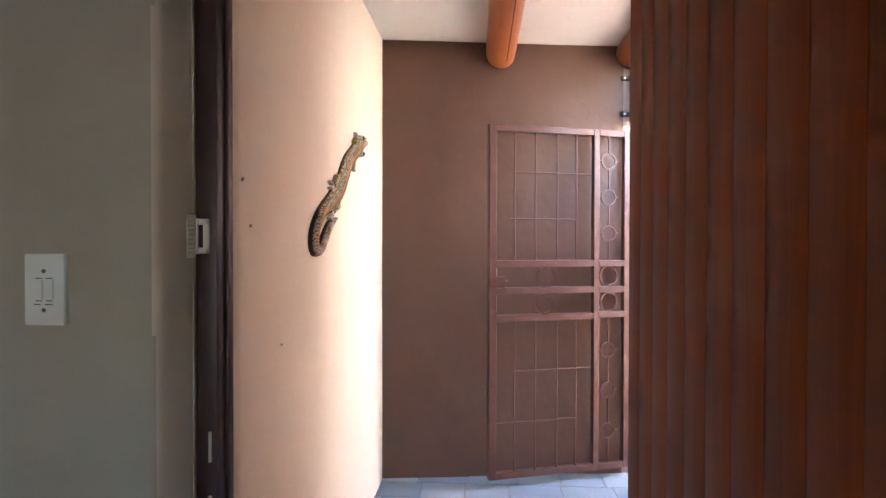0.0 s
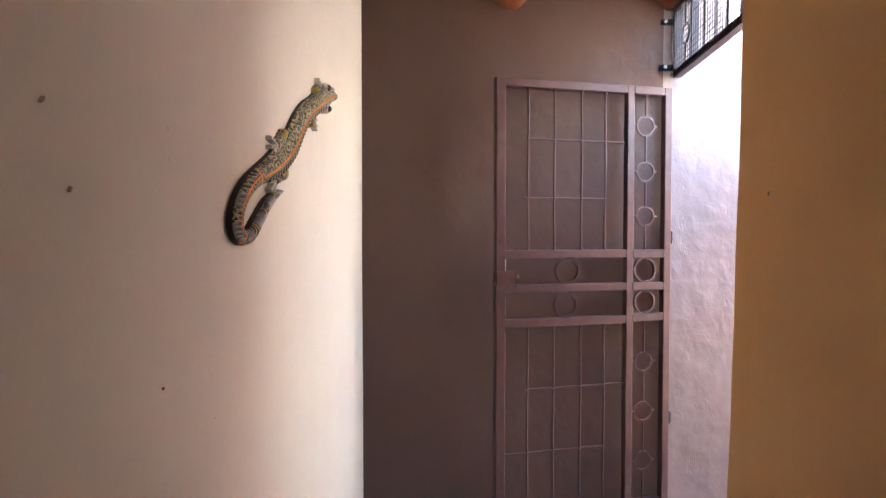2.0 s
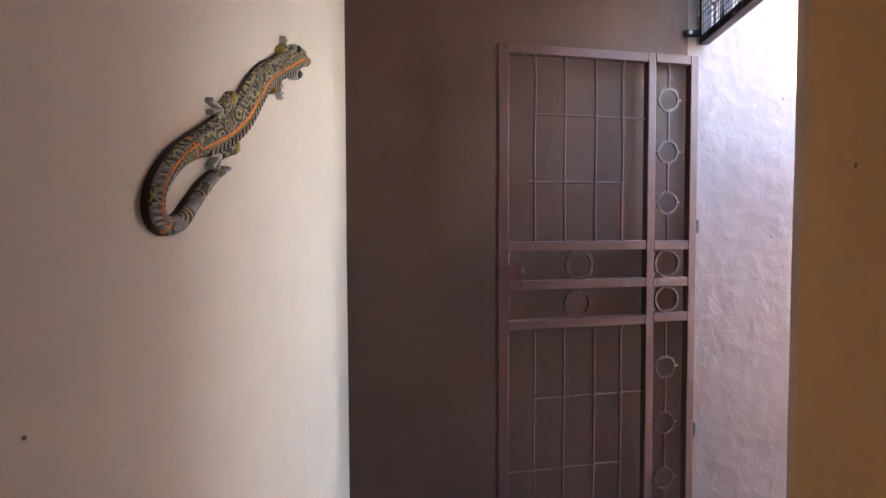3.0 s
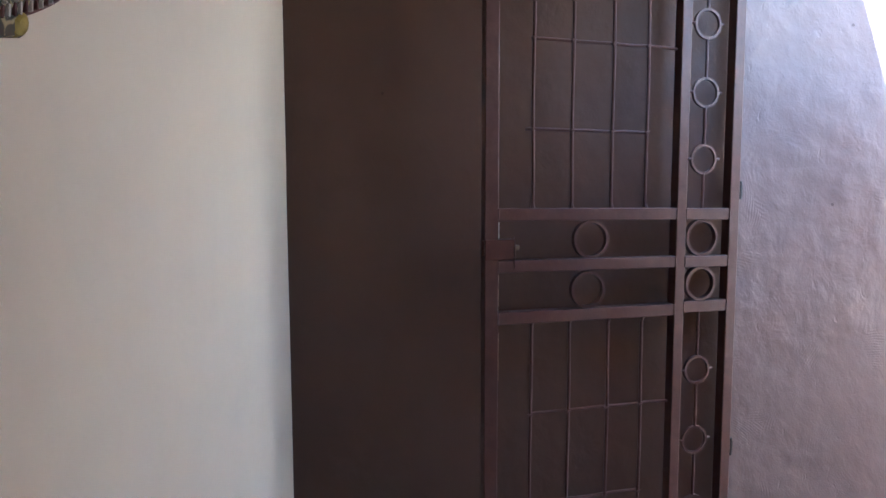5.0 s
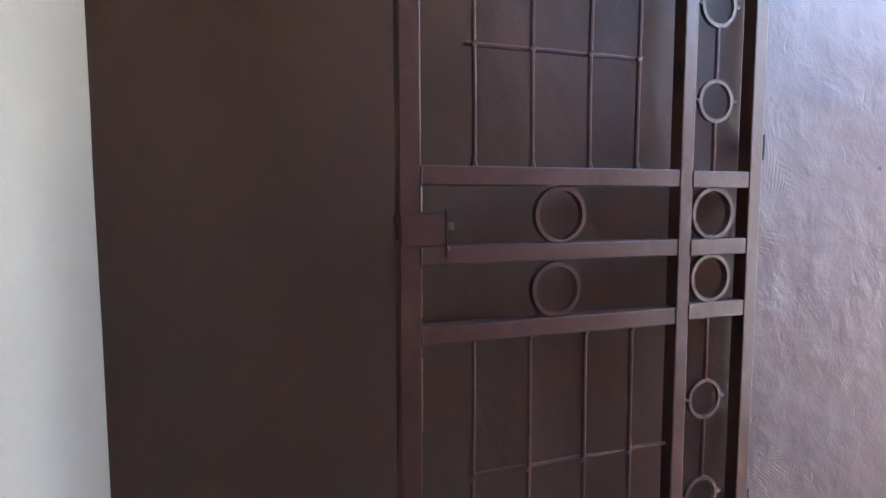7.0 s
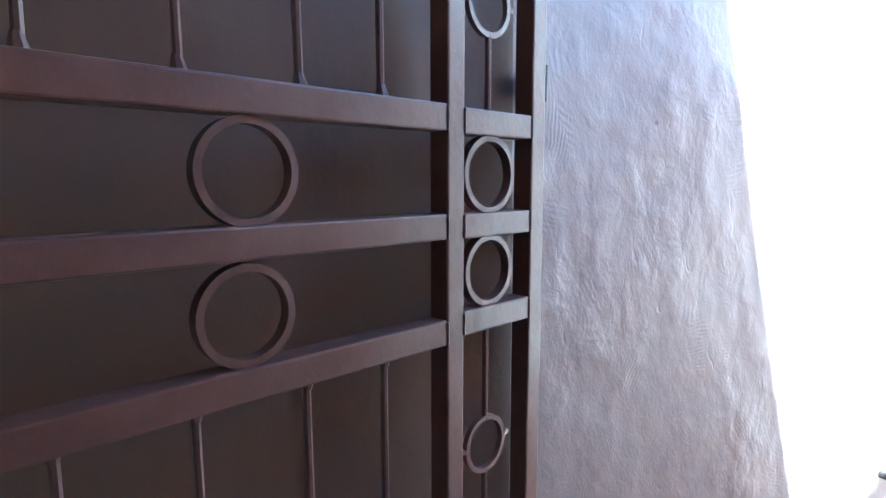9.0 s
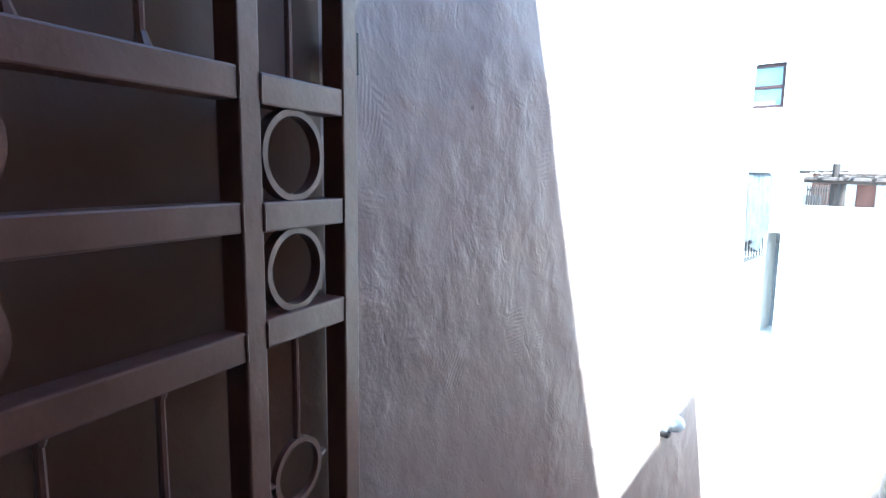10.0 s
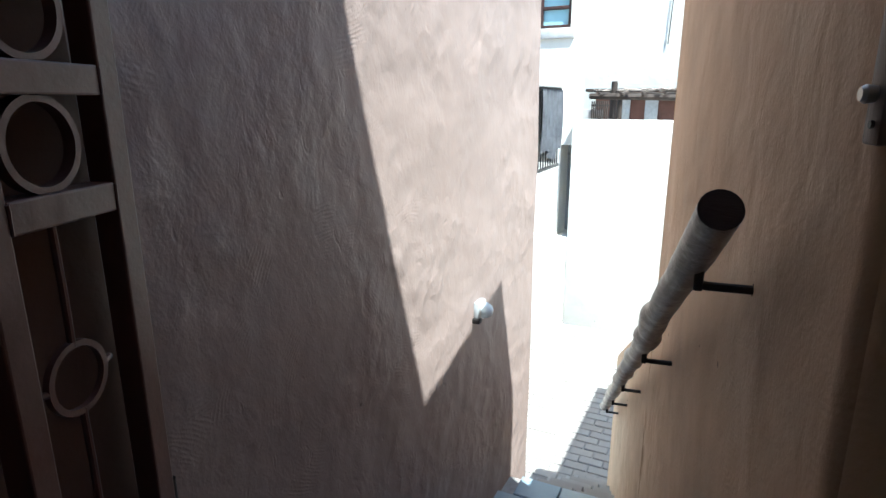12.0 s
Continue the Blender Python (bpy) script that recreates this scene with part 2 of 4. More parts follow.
def tube(points, radius, sides=10, bm=None, caps=True, closed=False):
    """A round bar along points; radius: one number or one per point."""
    bm = bm or bmesh.new()
    pts = [Vector(p) for p in points]
    rings = []
    n = len(pts)
    s = None
    for i, p in enumerate(pts):
        a = pts[(i - 1) % n] if closed or i else pts[0]
        b = pts[(i + 1) % n] if closed or i < n - 1 else pts[-1]
        t = (b - a).normalized()
        if s is None:
            s = t.cross(Vector((0, 0, 1)) if abs(t.z) < 0.9 else Vector((0.3, 1, 0)))
        s = (s - t * s.dot(t)).normalized()
        w = s.cross(t)
        r = radius if isinstance(radius, (int, float)) else radius[i]
        rings.append([bm.verts.new(p + r * (math.cos(k * math.tau / sides) * s + math.sin(k * math.tau / sides) * w)) for k in range(sides)])
    for i in range(n if closed else n - 1):
        a, b = rings[i], rings[(i + 1) % n]
        for k in range(sides):
            bm.faces.new((a[k], a[(k + 1) % sides], b[(k + 1) % sides], b[k]))
    if caps and not closed:
        bm.faces.new(rings[0][::-1])
        bm.faces.new(rings[-1])
    return bm


def rounded(outline, radius):
    """A closed outline with its corners rounded; radius one number or one per corner."""
    out = []
    n = len(outline)
    for i in range(n):
        p, a, b = Vector(outline[i]), Vector(outline[i - 1]), Vector(outline[(i + 1) % n])
        r = radius if isinstance(radius, (int, float)) else radius[i]
        if r <= 0:
            out.append(p)
            continue
        u, v = (a - p).normalized(), (b - p).normalized()
        p0, p1 = p + u * r, p + v * r
        for k in range(6):
            s = k / 5
            out.append((1 - s) ** 2 * p0 + 2 * s * (1 - s) * p + s * s * p1)
    return out


def adobe(name, outline, z0, z1, mat, radius=0.03, amp=0.006, step=0.08, lean=0.0, top=None, split=None, seed=0.0, change=None):
    """A wall as an upright prism over its outline, its sides hand-made: gently wavy, with worn edges. top(x, y): height
    of its top; change: the x past which its second material begins.
    """
    pts = rounded([Vector((x, y)) for x, y in outline], radius)
    ring = []
    for i, p in enumerate(pts):
        q = pts[(i + 1) % len(pts)]
        k = max(1, int((q - p).length / step))
        ring += [p.lerp(q, j / k) for j in range(k)]
    rows = max(2, int((z1 - z0) / step))
    n = len(ring)
    mid = sum(ring, Vector((0, 0))) / n
    verts, faces = [], []
    for r in range(rows + 1):
        for i, p in enumerate(ring):
            t = (ring[(i + 1) % n] - ring[i - 1]).normalized()
            out = Vector((t.y, -t.x))
            zt = top(p.x, p.y) if top else z1
            z = z0 + (zt - z0) * r / rows
            d = amp * (noise.noise((p.x * 1.7 + seed, p.y * 1.7, z * 1.3)) + 0.45 * noise.noise((p.x * 5 + seed, p.y * 5, z * 4.0)))
            d += lean * (1.2 - z)
            q = p + out * d
            verts.append((q.x, q.y, z))
    for r in range(rows):
        for i in range(n):
            j = (i + 1) % n
            faces.append((r * n + i, r * n + j, (r + 1) * n + j, (r + 1) * n + i))
    faces.append(tuple(range(n - 1, -1, -1)))
    tops = range(rows * n, rows * n + n)
    if split is None:
        faces.append(tuple(tops))
    else:
        for side in (1, -1):
            faces.append(tuple(i for i in tops if side * (ring[i - rows * n].x - split) < 0))
        cut = [i for i in tops if abs(ring[i - rows * n].x - split) < 0.0025]
        faces.append(tuple(cut))
    bm = bmesh.new()
    vs = [bm.verts.new(v) for v in verts]
    for f in faces:
        face = bm.faces.new([vs[i] for i in f])
        if change is not None:
            face.material_index = int(sum(verts[i][0] for i in f) / len(f) > change)
    return part(name, bm, mat)


def structure(ob, label, category):
    return tagged(ob, label, category, "", "structure")


FLOOR, CEIL = -0.012, 2.62
LEFT, BACK = -0.525, 3.352     # the porch's long side wall and its end wall
EAVE = 1.12                    # the roof's edge over the passage
WALL_RUN = 0.2                 # the passage's rail wall swings in by this much a metre


def rail_wall_y(x):
    return 2.44 + WALL_RUN * (x - 1.02)


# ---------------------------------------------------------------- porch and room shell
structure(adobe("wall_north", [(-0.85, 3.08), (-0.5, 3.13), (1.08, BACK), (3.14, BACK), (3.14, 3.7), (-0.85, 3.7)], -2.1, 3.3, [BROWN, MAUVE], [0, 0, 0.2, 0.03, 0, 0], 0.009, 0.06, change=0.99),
          "hand-trowelled plaster wall, dark brown in the porch, paler outside for the daylight there", "wall")
wall_west = structure(adobe("wall_west", [(-0.85, 0.75), (-0.53, 0.75), (-0.502, 3.135), (-0.85, 3.09)], -0.3, 2.7, CREAM, 0.0, 0.006),
          "cream hand-plastered porch wall with small chips", "wall")
for cy, cz, cw, ch, lean in ((1.134, 1.574, 0.002, 0.007, 0.6), (1.184, 1.456, 0.0022, 0.0055, 0.4), (0.996, 1.513, 0.004, 0.002, -0.5), (1.42, 1.10, 0.0018, 0.0035, 0.2), (1.62, 0.98, 0.0016, 0.002, 0)):
    chip = bmesh.new()
    for rim, cx in ((1.0, -0.535), (0.85, -0.5200), (0.4, -0.5190)):
        for k in range(9):
            a = k * math.tau / 9
            e, g = cw * math.cos(a) * rim * (1 + 0.25 * math.sin(3.1 * k)), ch * math.sin(a) * rim
            chip.verts.new((cx, cy + e * math.cos(lean) + g * math.sin(lean), cz - e * math.sin(lean) + g * math.cos(lean)))
    chip.verts.ensure_lookup_table()
    for base in (0, 9):
        for k in range(9):
            chip.faces.new([chip.verts[base + i] for i in (k, (k + 1) % 9, 9 + (k + 1) % 9, 9 + k)])
    chip.faces.new([chip.verts[18 + k] for k in range(9)])
    part("plaster_chip", chip, CHIP, wall_west, "dark chipped spot")
structure(adobe("wall_door_west_outside", [(-0.54, 0.74), (-0.425, 0.74), (-0.425, 0.90), (-0.54, 0.90)], -0.3, 2.7, CREAM, [0, 0.01, 0.03, 0], 0.003, 0.05),
          "cream plastered jamb beside the doorway", "wall")
# The rounded edge takes a lighter colour for the light it lacks.
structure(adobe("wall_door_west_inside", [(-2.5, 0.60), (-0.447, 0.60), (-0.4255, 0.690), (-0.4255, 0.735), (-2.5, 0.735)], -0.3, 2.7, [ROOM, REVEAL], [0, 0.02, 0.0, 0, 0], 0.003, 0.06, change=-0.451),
          "grey-green painted room wall, light put into the paler colour of its rounded plaster edge", "wall")
structure(adobe("wall_door_east_outside", [(0.385, 0.74), (EAVE, 0.74), (EAVE, 0.90), (0.43, 0.90)], -0.3, 2.7, CREAM, [0.01, 0, 0, 0.03], 0.003, 0.05),
          "cream plastered jamb beside the doorway", "wall")
structure(adobe("wall_door_east_inside", [(0.42, 0.60), (EAVE, 0.60), (EAVE, 0.735), (0.40, 0.735)], -0.3, 2.7, ROOM, [0.03, 0, 0, 0], 0.003, 0.06),
          "grey-green painted room wall behind the open door", "wall")
structure(part("wall_over_door", box((-0.44, 0.605, 2.10), (0.44, 0.895, 2.7), 0.012), CREAM), "plaster lintel over the doorway", "wall")
structure(adobe("wall_east", [(0.748, 0.89), (EAVE, 0.89), (EAVE, 2.02), (0.748, 2.02)], -0.3, 2.7, OCHRE, [0, 0, 0, 0.05], 0.008, 0.06, 0.012),
          "ochre plastered porch wall with a rounded corner", "wall")
structure(adobe("wall_gate_jamb", [(0.80, 2.015), (EAVE, 2.015), (EAVE, 2.448), (0.964, 2.424), (0.936, 2.385), (0.880, 2.27), (0.847, 2.19)], -0.3, 2.7, TAN, [0, 0, 0, 0.012, 0.03, 0.03, 0.02], 0.003, 0.05),
          "tan plastered jamb of the gate opening", "wall")
structure(part("ceiling_porch", box((-0.6, 0.82, CEIL), (1.06, BACK + 0.02, CEIL + 0.03)), WHITE), "white plastered porch ceiling", "ceiling")
structure(part("ceiling_room", box((-2.5, -2.8, CEIL), (1.0, 0.70, CEIL + 0.03)), WHITE), "white plastered room ceiling", "ceiling")
structure(part("roof", box((-2.75, -3.05, 2.702), (EAVE, BACK - 0.002, 2.94), 0.02), ROOF), "flat screeded roof slab with a straight eave", "roof")
structure(part("floor_room", box((-2.5, -2.8, -0.3), (EAVE, 0.80, FLOOR - 0.005)), plain("red_screed", (0.20, 0.10, 0.07), 0.45, 0, 0.2, 8, 0.1)), "polished red screed room floor", "floor")
structure(part("wall_room_west", box((-2.75, -3.05, -0.3), (-2.5, 0.735, 2.7)), ROOM), "grey-green room wall", "wall")
structure(part("wall_room_east", box((EAVE - 0.12, -2.8, -0.3), (EAVE, 0.597, 2.7)), ROOM), "grey-green room wall", "wall")
# unseen back wall, with an opening made up to let light in
bm = box((-2.5, -3.05, -0.3), (-0.35, -2.8, 2.7))
box((0.05, -3.05, -0.3), (EAVE, -2.8, 2.7), bm=bm)
box((-0.35, -3.05, -0.3), (0.05, -2.8, 1.2), bm=bm)
box((-0.35, -3.05, 1.8), (0.05, -2.8, 2.7), bm=bm)
structure(part("wall_room_south", bm, ROOM), "unseen grey-green room wall with an opening added to let light in", "wall")

# the passage outside
H_RAIL_WALL = 1.72
xs0, xs1, xs2 = 0.965, 2.27, 4.25


def rail_wall_top(x, y):
    return H_RAIL_WALL + 0.13 * max(0.0, xs1 - x) if x < xs1 else 0.45 - 0.53 * (x - xs1)


structure(adobe("wall_rail", [(xs0, rail_wall_y(xs0) - 0.25), (xs1 - 0.002, rail_wall_y(xs1) - 0.3), (xs1 + 0.002, rail_wall_y(xs1) - 0.3), (xs2, rail_wall_y(xs2) - 0.3),
                              (xs2, rail_wall_y(xs2)), (xs1 + 0.002, rail_wall_y(xs1)), (xs1 - 0.002, rail_wall_y(xs1)), (xs0, rail_wall_y(xs0))], -2.1, H_RAIL_WALL, TAN,
                [0, 0, 0, 0, 0.05, 0, 0, 0.02], 0.007, 0.06, 0.0, rail_wall_top, xs1), "tan hand-plastered passage wall stepping down beside the stairs", "wall")

# steps down the passage: four, a landing, seven more
NOSES = [(1.50 + 0.3 * i, FLOOR - 0.171 * (i + 1)) for i in range(4)] + [(2.87 + 0.27 * i, -0.719 - 0.17 * (i + 1)) for i in range(7)]
GROUND = NOSES[-1][1]
bm = box((0.9, 2.0, -2.3), (1.50, BACK + 0.02, FLOOR - 0.03))
for i, (x, z) in enumerate(NOSES[:-1]):
    box((x, 2.2, -2.3), (NOSES[i + 1][0], BACK + 0.02, z - 0.03), bm=bm)
structure(part("stairs", bm, GROUT, smooth=False), "cement stairs with paver treads descending between walls", "stairs")
bm = bmesh.new()
bm.faces.new([bm.verts.new((x, y, GROUND - 0.024)) for x, y in ((-400, -400), (400, -400), (400, 400), (-400, 400))])
structure(part("ground", bm, EARTH, smooth=False), "pale dusty ground below the stairs", "ground")

# ---------------------------------------------------------------- roof beams
def viga(x, z, r, y0, y1, label):
    n = 24
    pts, rad = [], []
    for i in range(n + 1):
        y = y0 + (y1 - y0) * i / n
        pts.append((x + 0.006 * noise.noise((y * 1.3, x, 0)), y, z + 0.004 * noise.noise((y * 1.1, x, 9))))
        rad.append(r * (1 + 0.03 * noise.noise((y * 2.2, x, 4))))
    t = thing("roof_beam", (x, (y0 + y1) / 2, z), label, "beam", "round roof beams")
    part("log", tube(pts, rad, 20), VIGA, t)
    # plaster collar where the log goes into the end wall
    ring = [(x + (r + 0.006) * math.cos(a), y1 - 0.012, z + (r + 0.006) * math.sin(a)) for a in [k * math.tau / 28 for k in range(28)]]
    part("plaster_collar", tube(ring, 0.008, 6, closed=True), BROWN, t)
    # drying crack along its underside
    part("crack", tube([(x + 0.35 * r, y0 + 0.2 + 0.1 * i, z - 0.936 * r + 0.002 * math.sin(i)) for i in range(int((y1 - y0 - 0.25) * 10))], 0.003, 5), BLACK, t)
    return t


viga(0.205, 2.552, 0.088, 0.905, BACK - 0.002, "varnished orange-brown round log beam set in the ceiling")
viga(1.00, 2.575, 0.085, 2.03, BACK - 0.002, "varnished brown log beam over the gate opening")

# ---------------------------------------------------------------- doorway
door_frame = thing("door_frame", (0, 0.7, FLOOR), "dark brown steel door frame with chipped paint", "door frame", "", "structure")
for name, x0, x1 in (("jamb", -0.424, -0.384), ("jamb", 0.356, 0.396)):
    bm = box((x0, 0.690, FLOOR), (x1, 0.748, 2.10), 0.004)
    part(name, bm, DARK_STEEL, door_frame)
    sgn = 1 if x0 < 0 else -1
    xa = x1 if x0 < 0 else x0
    part("stop", box((min(xa, xa + sgn * 0.007), 0.722, FLOOR), (max(xa, xa + sgn * 0.007), 0.744, 2.10), 0.003), DARK_STEEL, door_frame)
part("head", box((-0.424, 0.690, 2.06), (0.396, 0.748, 2.10), 0.004), DARK_STEEL, door_frame)
strike = part("strike_plate", box((-0.4195, 0.684, 1.392), (-0.4165, 0.690, 1.456), 0.001), PLATE, door_frame, "white worn metal strike plate")
bm = box((-0.4235, 0.6855, 1.393), (-0.3965, 0.690, 1.404), 0.001)
box((-0.4235, 0.6855, 1.444), (-0.3965, 0.690, 1.455), 0.001, bm=bm)
box((-0.4075, 0.6855, 1.393), (-0.3965, 0.690, 1.455), 0.001, bm=bm)
part("plate", bm, PLATE, strike)
for z in (1.399, 1.449):
    part("screw", tube([(-0.402, 0.6858, z), (-0.402, 0.6838, z)], 0.003, 10), METAL, strike)
for z in (1.02, 1.045, 0.93):
    part("paint_chip", box((-0.4005, 0.6885, z), (-0.3945, 0.6905, z + 0.03), 0.0008), METAL, door_frame)

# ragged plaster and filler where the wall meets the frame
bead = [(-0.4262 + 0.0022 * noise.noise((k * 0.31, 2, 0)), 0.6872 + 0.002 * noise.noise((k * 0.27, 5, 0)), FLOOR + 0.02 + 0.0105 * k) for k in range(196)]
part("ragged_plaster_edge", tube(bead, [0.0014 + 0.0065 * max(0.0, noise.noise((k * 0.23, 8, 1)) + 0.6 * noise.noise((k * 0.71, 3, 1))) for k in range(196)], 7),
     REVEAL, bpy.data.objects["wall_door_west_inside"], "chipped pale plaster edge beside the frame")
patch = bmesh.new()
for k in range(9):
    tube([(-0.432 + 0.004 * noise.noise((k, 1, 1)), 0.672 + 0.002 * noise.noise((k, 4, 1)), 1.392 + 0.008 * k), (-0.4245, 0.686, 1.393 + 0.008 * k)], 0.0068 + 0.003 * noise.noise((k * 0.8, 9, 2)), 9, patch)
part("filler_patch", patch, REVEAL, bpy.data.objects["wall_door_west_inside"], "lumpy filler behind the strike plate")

door = thing("door_1", (0.35, 0.66, FLOOR + 0.005), "reddish-brown varnished plank door standing open into the room", "door", "", "structure")
part("core", box((0.340, -0.095, FLOOR + 0.008), (0.372, 0.664, 2.045), 0.003), DOOR, door)
yy = 0.664
while yy > -0.09:
    w = 0.0655
    lo = max(yy - w + 0.0007, -0.095)
    part("plank", box((0.329, lo, FLOOR + 0.008), (0.3405, yy, 2.045), 0.0006), DOOR, door)
    yy -= w
for z in (0.25, 1.85):
    h = part("hinge", tube([(0.333, 0.6725, z), (0.333, 0.6725, z + 0.1)], 0.007, 10), BLACK, door)

# ---------------------------------------------------------------- light switch
sw = thing("light_switch", (-0.632, 0.594, 1.335), "white two-rocker light switch plate on the room wall", "light switch")
part("plate", box((-0.662, 0.590, 1.277), (-0.594, 0.602, 1.394), 0.0025), SWITCH, sw)
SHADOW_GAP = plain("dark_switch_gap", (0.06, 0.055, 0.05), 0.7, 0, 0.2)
for x in (-0.6445, -0.6265):
    part("rocker", box((x, 0.5855, 1.320), (x + 0.0155, 0.5905, 1.352), 0.0015), SWITCH, sw)
    for z in (1.3165, 1.3535):
        part("rocker_gap", box((x + 0.002, 0.5892, z), (x + 0.0135, 0.5903, z + 0.0015), 0.0002), SHADOW_GAP, sw)
for x, w in ((-0.645, 0.011), (-0.626, 0.013)):
    part("printed_mark", box((x, 0.5894, 1.3105), (x + w, 0.5902, 1.3122), 0.0002), SHADOW_GAP, sw)
for z in (1.302, 1.366):
    part("screw", tube([(-0.628, 0.5905, z), (-0.628, 0.5886, z)], 0.0034, 12), RUSTY, sw, "dull brown screw head")

# ---------------------------------------------------------------- security gate
G0 = Vector((0.1485, 3.0138, 0.0))
GA = radians(17.68)
GM = Matrix.Translation(G0) @ Matrix.Rotation(GA, 4, "Z")   # u along the gate, v to its back, z up
GL, GW, T = -0.013, 0.886, 0.031        # its free edge, its hinge edge, the inside of its free stile
RODS = (0.1455, 0.2755, 0.4134, 0.5364)


def gate_box(u0, u1, z0, z1, v0=0.0, v1=0.038, bevel=0.003):
    return box((u0, v0, z0), (u1, v1, z1), bevel, 2, GM)


def gate_tube(pts, r, sides=8, closed=False):
    return tube([GM @ Vector(p) for p in pts], r, sides, closed=closed)


gate = thing("security_gate", (G0.x + 0.42, G0.y + 0.13, 0.04), "brown painted steel security gate, swung open along the wall", "gate")
part("stile", gate_box(GL, T, 0.04, 2.09), GATE, gate, smooth=False)
part("stile", gate_box(0.8485, GW, 0.04, 2.09), GATE, gate, smooth=False)
part("mullion", gate_box(0.646, 0.682, 0.04, 2.09), GATE, gate, smooth=False)
SAG = {0.959: -0.007, 1.110: 0.002, 1.267: 0.002}     # how far the wide rails stand off from the narrow ones
for z0, z1 in ((0.04, 0.078), (0.959, 0.998), (1.110, 1.148), (1.267, 1.306), (2.052, 2.09)):
    for u0, u1, dz in ((T, 0.646, SAG.get(z0, 0.0)), (0.682, 0.8485, 0.0)):
        part("rail", gate_box(u0, u1, z0 + dz, z1 + dz), GATE, gate, smooth=False)
V = 0.016


def weld(u, z, seed):
    """An uneven bead of weld on the front of a joint."""
    k = [noise.noise((seed * 1.7, i * 0.9, 0.3)) for i in range(5)]
    return tube([GM @ Vector((u + 0.0012 * k[i], -0.0002, z - 0.017 + 0.0085 * i)) for i in range(5)], [0.0022 + 0.0014 * abs(k[i]) for i in range(5)], 6)


for zi, z in enumerate((0.059, 0.978, 1.129, 1.286, 2.071)):
    for ui, u in enumerate((T, 0.646, 0.682, 0.8485)):
        part("weld", weld(u, z + (SAG.get((0.04, 0.959, 1.110, 1.267, 2.052)[zi], 0.0) if u < 0.65 else 0.0), zi * 4.3 + ui), GATE, gate)
for z0, z1, cross in ((1.306, 2.052, ((1.820, RODS[0], 0.646), (1.549, 0.125, 0.537))), (0.078, 0.959, ((0.658, RODS[0], 0.646), (0.359, T, 0.537)))):
    for u in RODS:
        part("rod", gate_tube([(u + 0.0015 * math.sin(7 * u + k), V, z0 + (z1 - z0) * k / 8) for k in range(9)],
                              [0.0052 + 0.0006 * noise.noise((u * 9, k * 0.7, z0)) for k in range(9)]), GATE, gate)
        for end, way in ((z0, 1), (z1, -1)):
            part("weld", gate_tube([(u - 0.001, V - 0.001, end - 0.002 * way), (u + 0.0008 * way, V - 0.0015, end + 0.004 * way), (u, V - 0.0005, end + 0.011 * way), (u, V, end + 0.017 * way)],
                                   [0.0098, 0.0088, 0.0068, 0.0052], 8), GATE, gate)
    for z, ua, ub in cross:
        part("crossbar", gate_tube([(ua + (ub - ua) * k / 6, V + 0.009, z + 0.002 * math.sin(3 * k)) for k in range(7)], 0.005), GATE, gate)
        for u in RODS:
            part("weld", gate_tube([(u - 0.006, V, z - 0.004), (u, V - 0.001, z), (u + 0.006, V, z + 0.003)], 0.0062, 6), GATE, gate)


def ring(u, z, r, half, depth):
    """A hoop of bent flat bar."""
    bm = bmesh.new()
    n, rows = 40, []
    for k in range(n):
        a = k * math.tau / n
        rows.append([bm.verts.new(GM @ Vector((u + q * math.cos(a), v, z + q * math.sin(a))))
                     for q, v in ((r - half, V - depth), (r + half, V - depth), (r + half, V + depth), (r - half, V + depth))])
    for k in range(n):
        p, q = rows[k], rows[(k + 1) % n]
        for j in range(4):
            bm.faces.new((p[j], p[(j + 1) % 4], q[(j + 1) % 4], q[j]))
    return bm


UC = 0.751
for z0, z1, zs in ((1.306, 2.052, (1.902, 1.683, 1.467)), (0.078, 0.959, (0.758, 0.513, 0.268))):
    cuts = sorted([z0, z1] + [z + s * 0.045 for z in zs for s in (-1, 1)])
    for a, b in zip(cuts[0::2], cuts[1::2]):
        part("rod", gate_tube([(UC, V, a - 0.003), (UC + 0.001, V, (a + b) / 2), (UC, V, b + 0.003)], 0.005), GATE, gate)
    for z in zs:
        part("ring", ring(UC, z, 0.0455, 0.0042, 0.0045), GATE, gate)
        for s in (-1, 1):
            part("stub", gate_tube([(UC + s * 0.048, V, z), (UC + s * 0.062, V + 0.002, z + 0.002)], 0.005), GATE, gate)
for u, z, r in ((UC, 1.2075, 0.0585), (UC, 1.054, 0.0555), (0.3435, 1.2085, 0.0585), (0.336, 1.049, 0.0565)):
    part("ring", ring(u, z, r - 0.002, 0.0045, 0.0085), GATE, gate)
    part("weld", gate_tube([(u - 0.016, V, z + r - 0.004), (u - 0.004, V - 0.003, z + r - 0.001), (u + 0.009, V - 0.002, z + r - 0.002)], [0.003, 0.006, 0.0035], 7), GATE, gate)
    part("weld", gate_tube([(u - 0.013, V, z - r - 0.0005), (u, V - 0.002, z - r - 0.002), (u + 0.013, V, z - r)], 0.0065, 6), GATE, gate)
lock = part("lock_box", gate_box(GL + 0.001, 0.0805, 1.1515, 1.214, -0.0025, 0.03, 0.002), LOCK, gate, "brown painted lock box", smooth=False)
part("bolt", gate_box(0.0815, 0.100, 1.180, 1.196, 0.004, 0.018, 0.002), RUSTY, lock, "bare steel bolt")
part("edge_plate", gate_box(0.0805, 0.0835, 1.128, 1.222, -0.004, 0.004, 0.0005), GATE, lock)
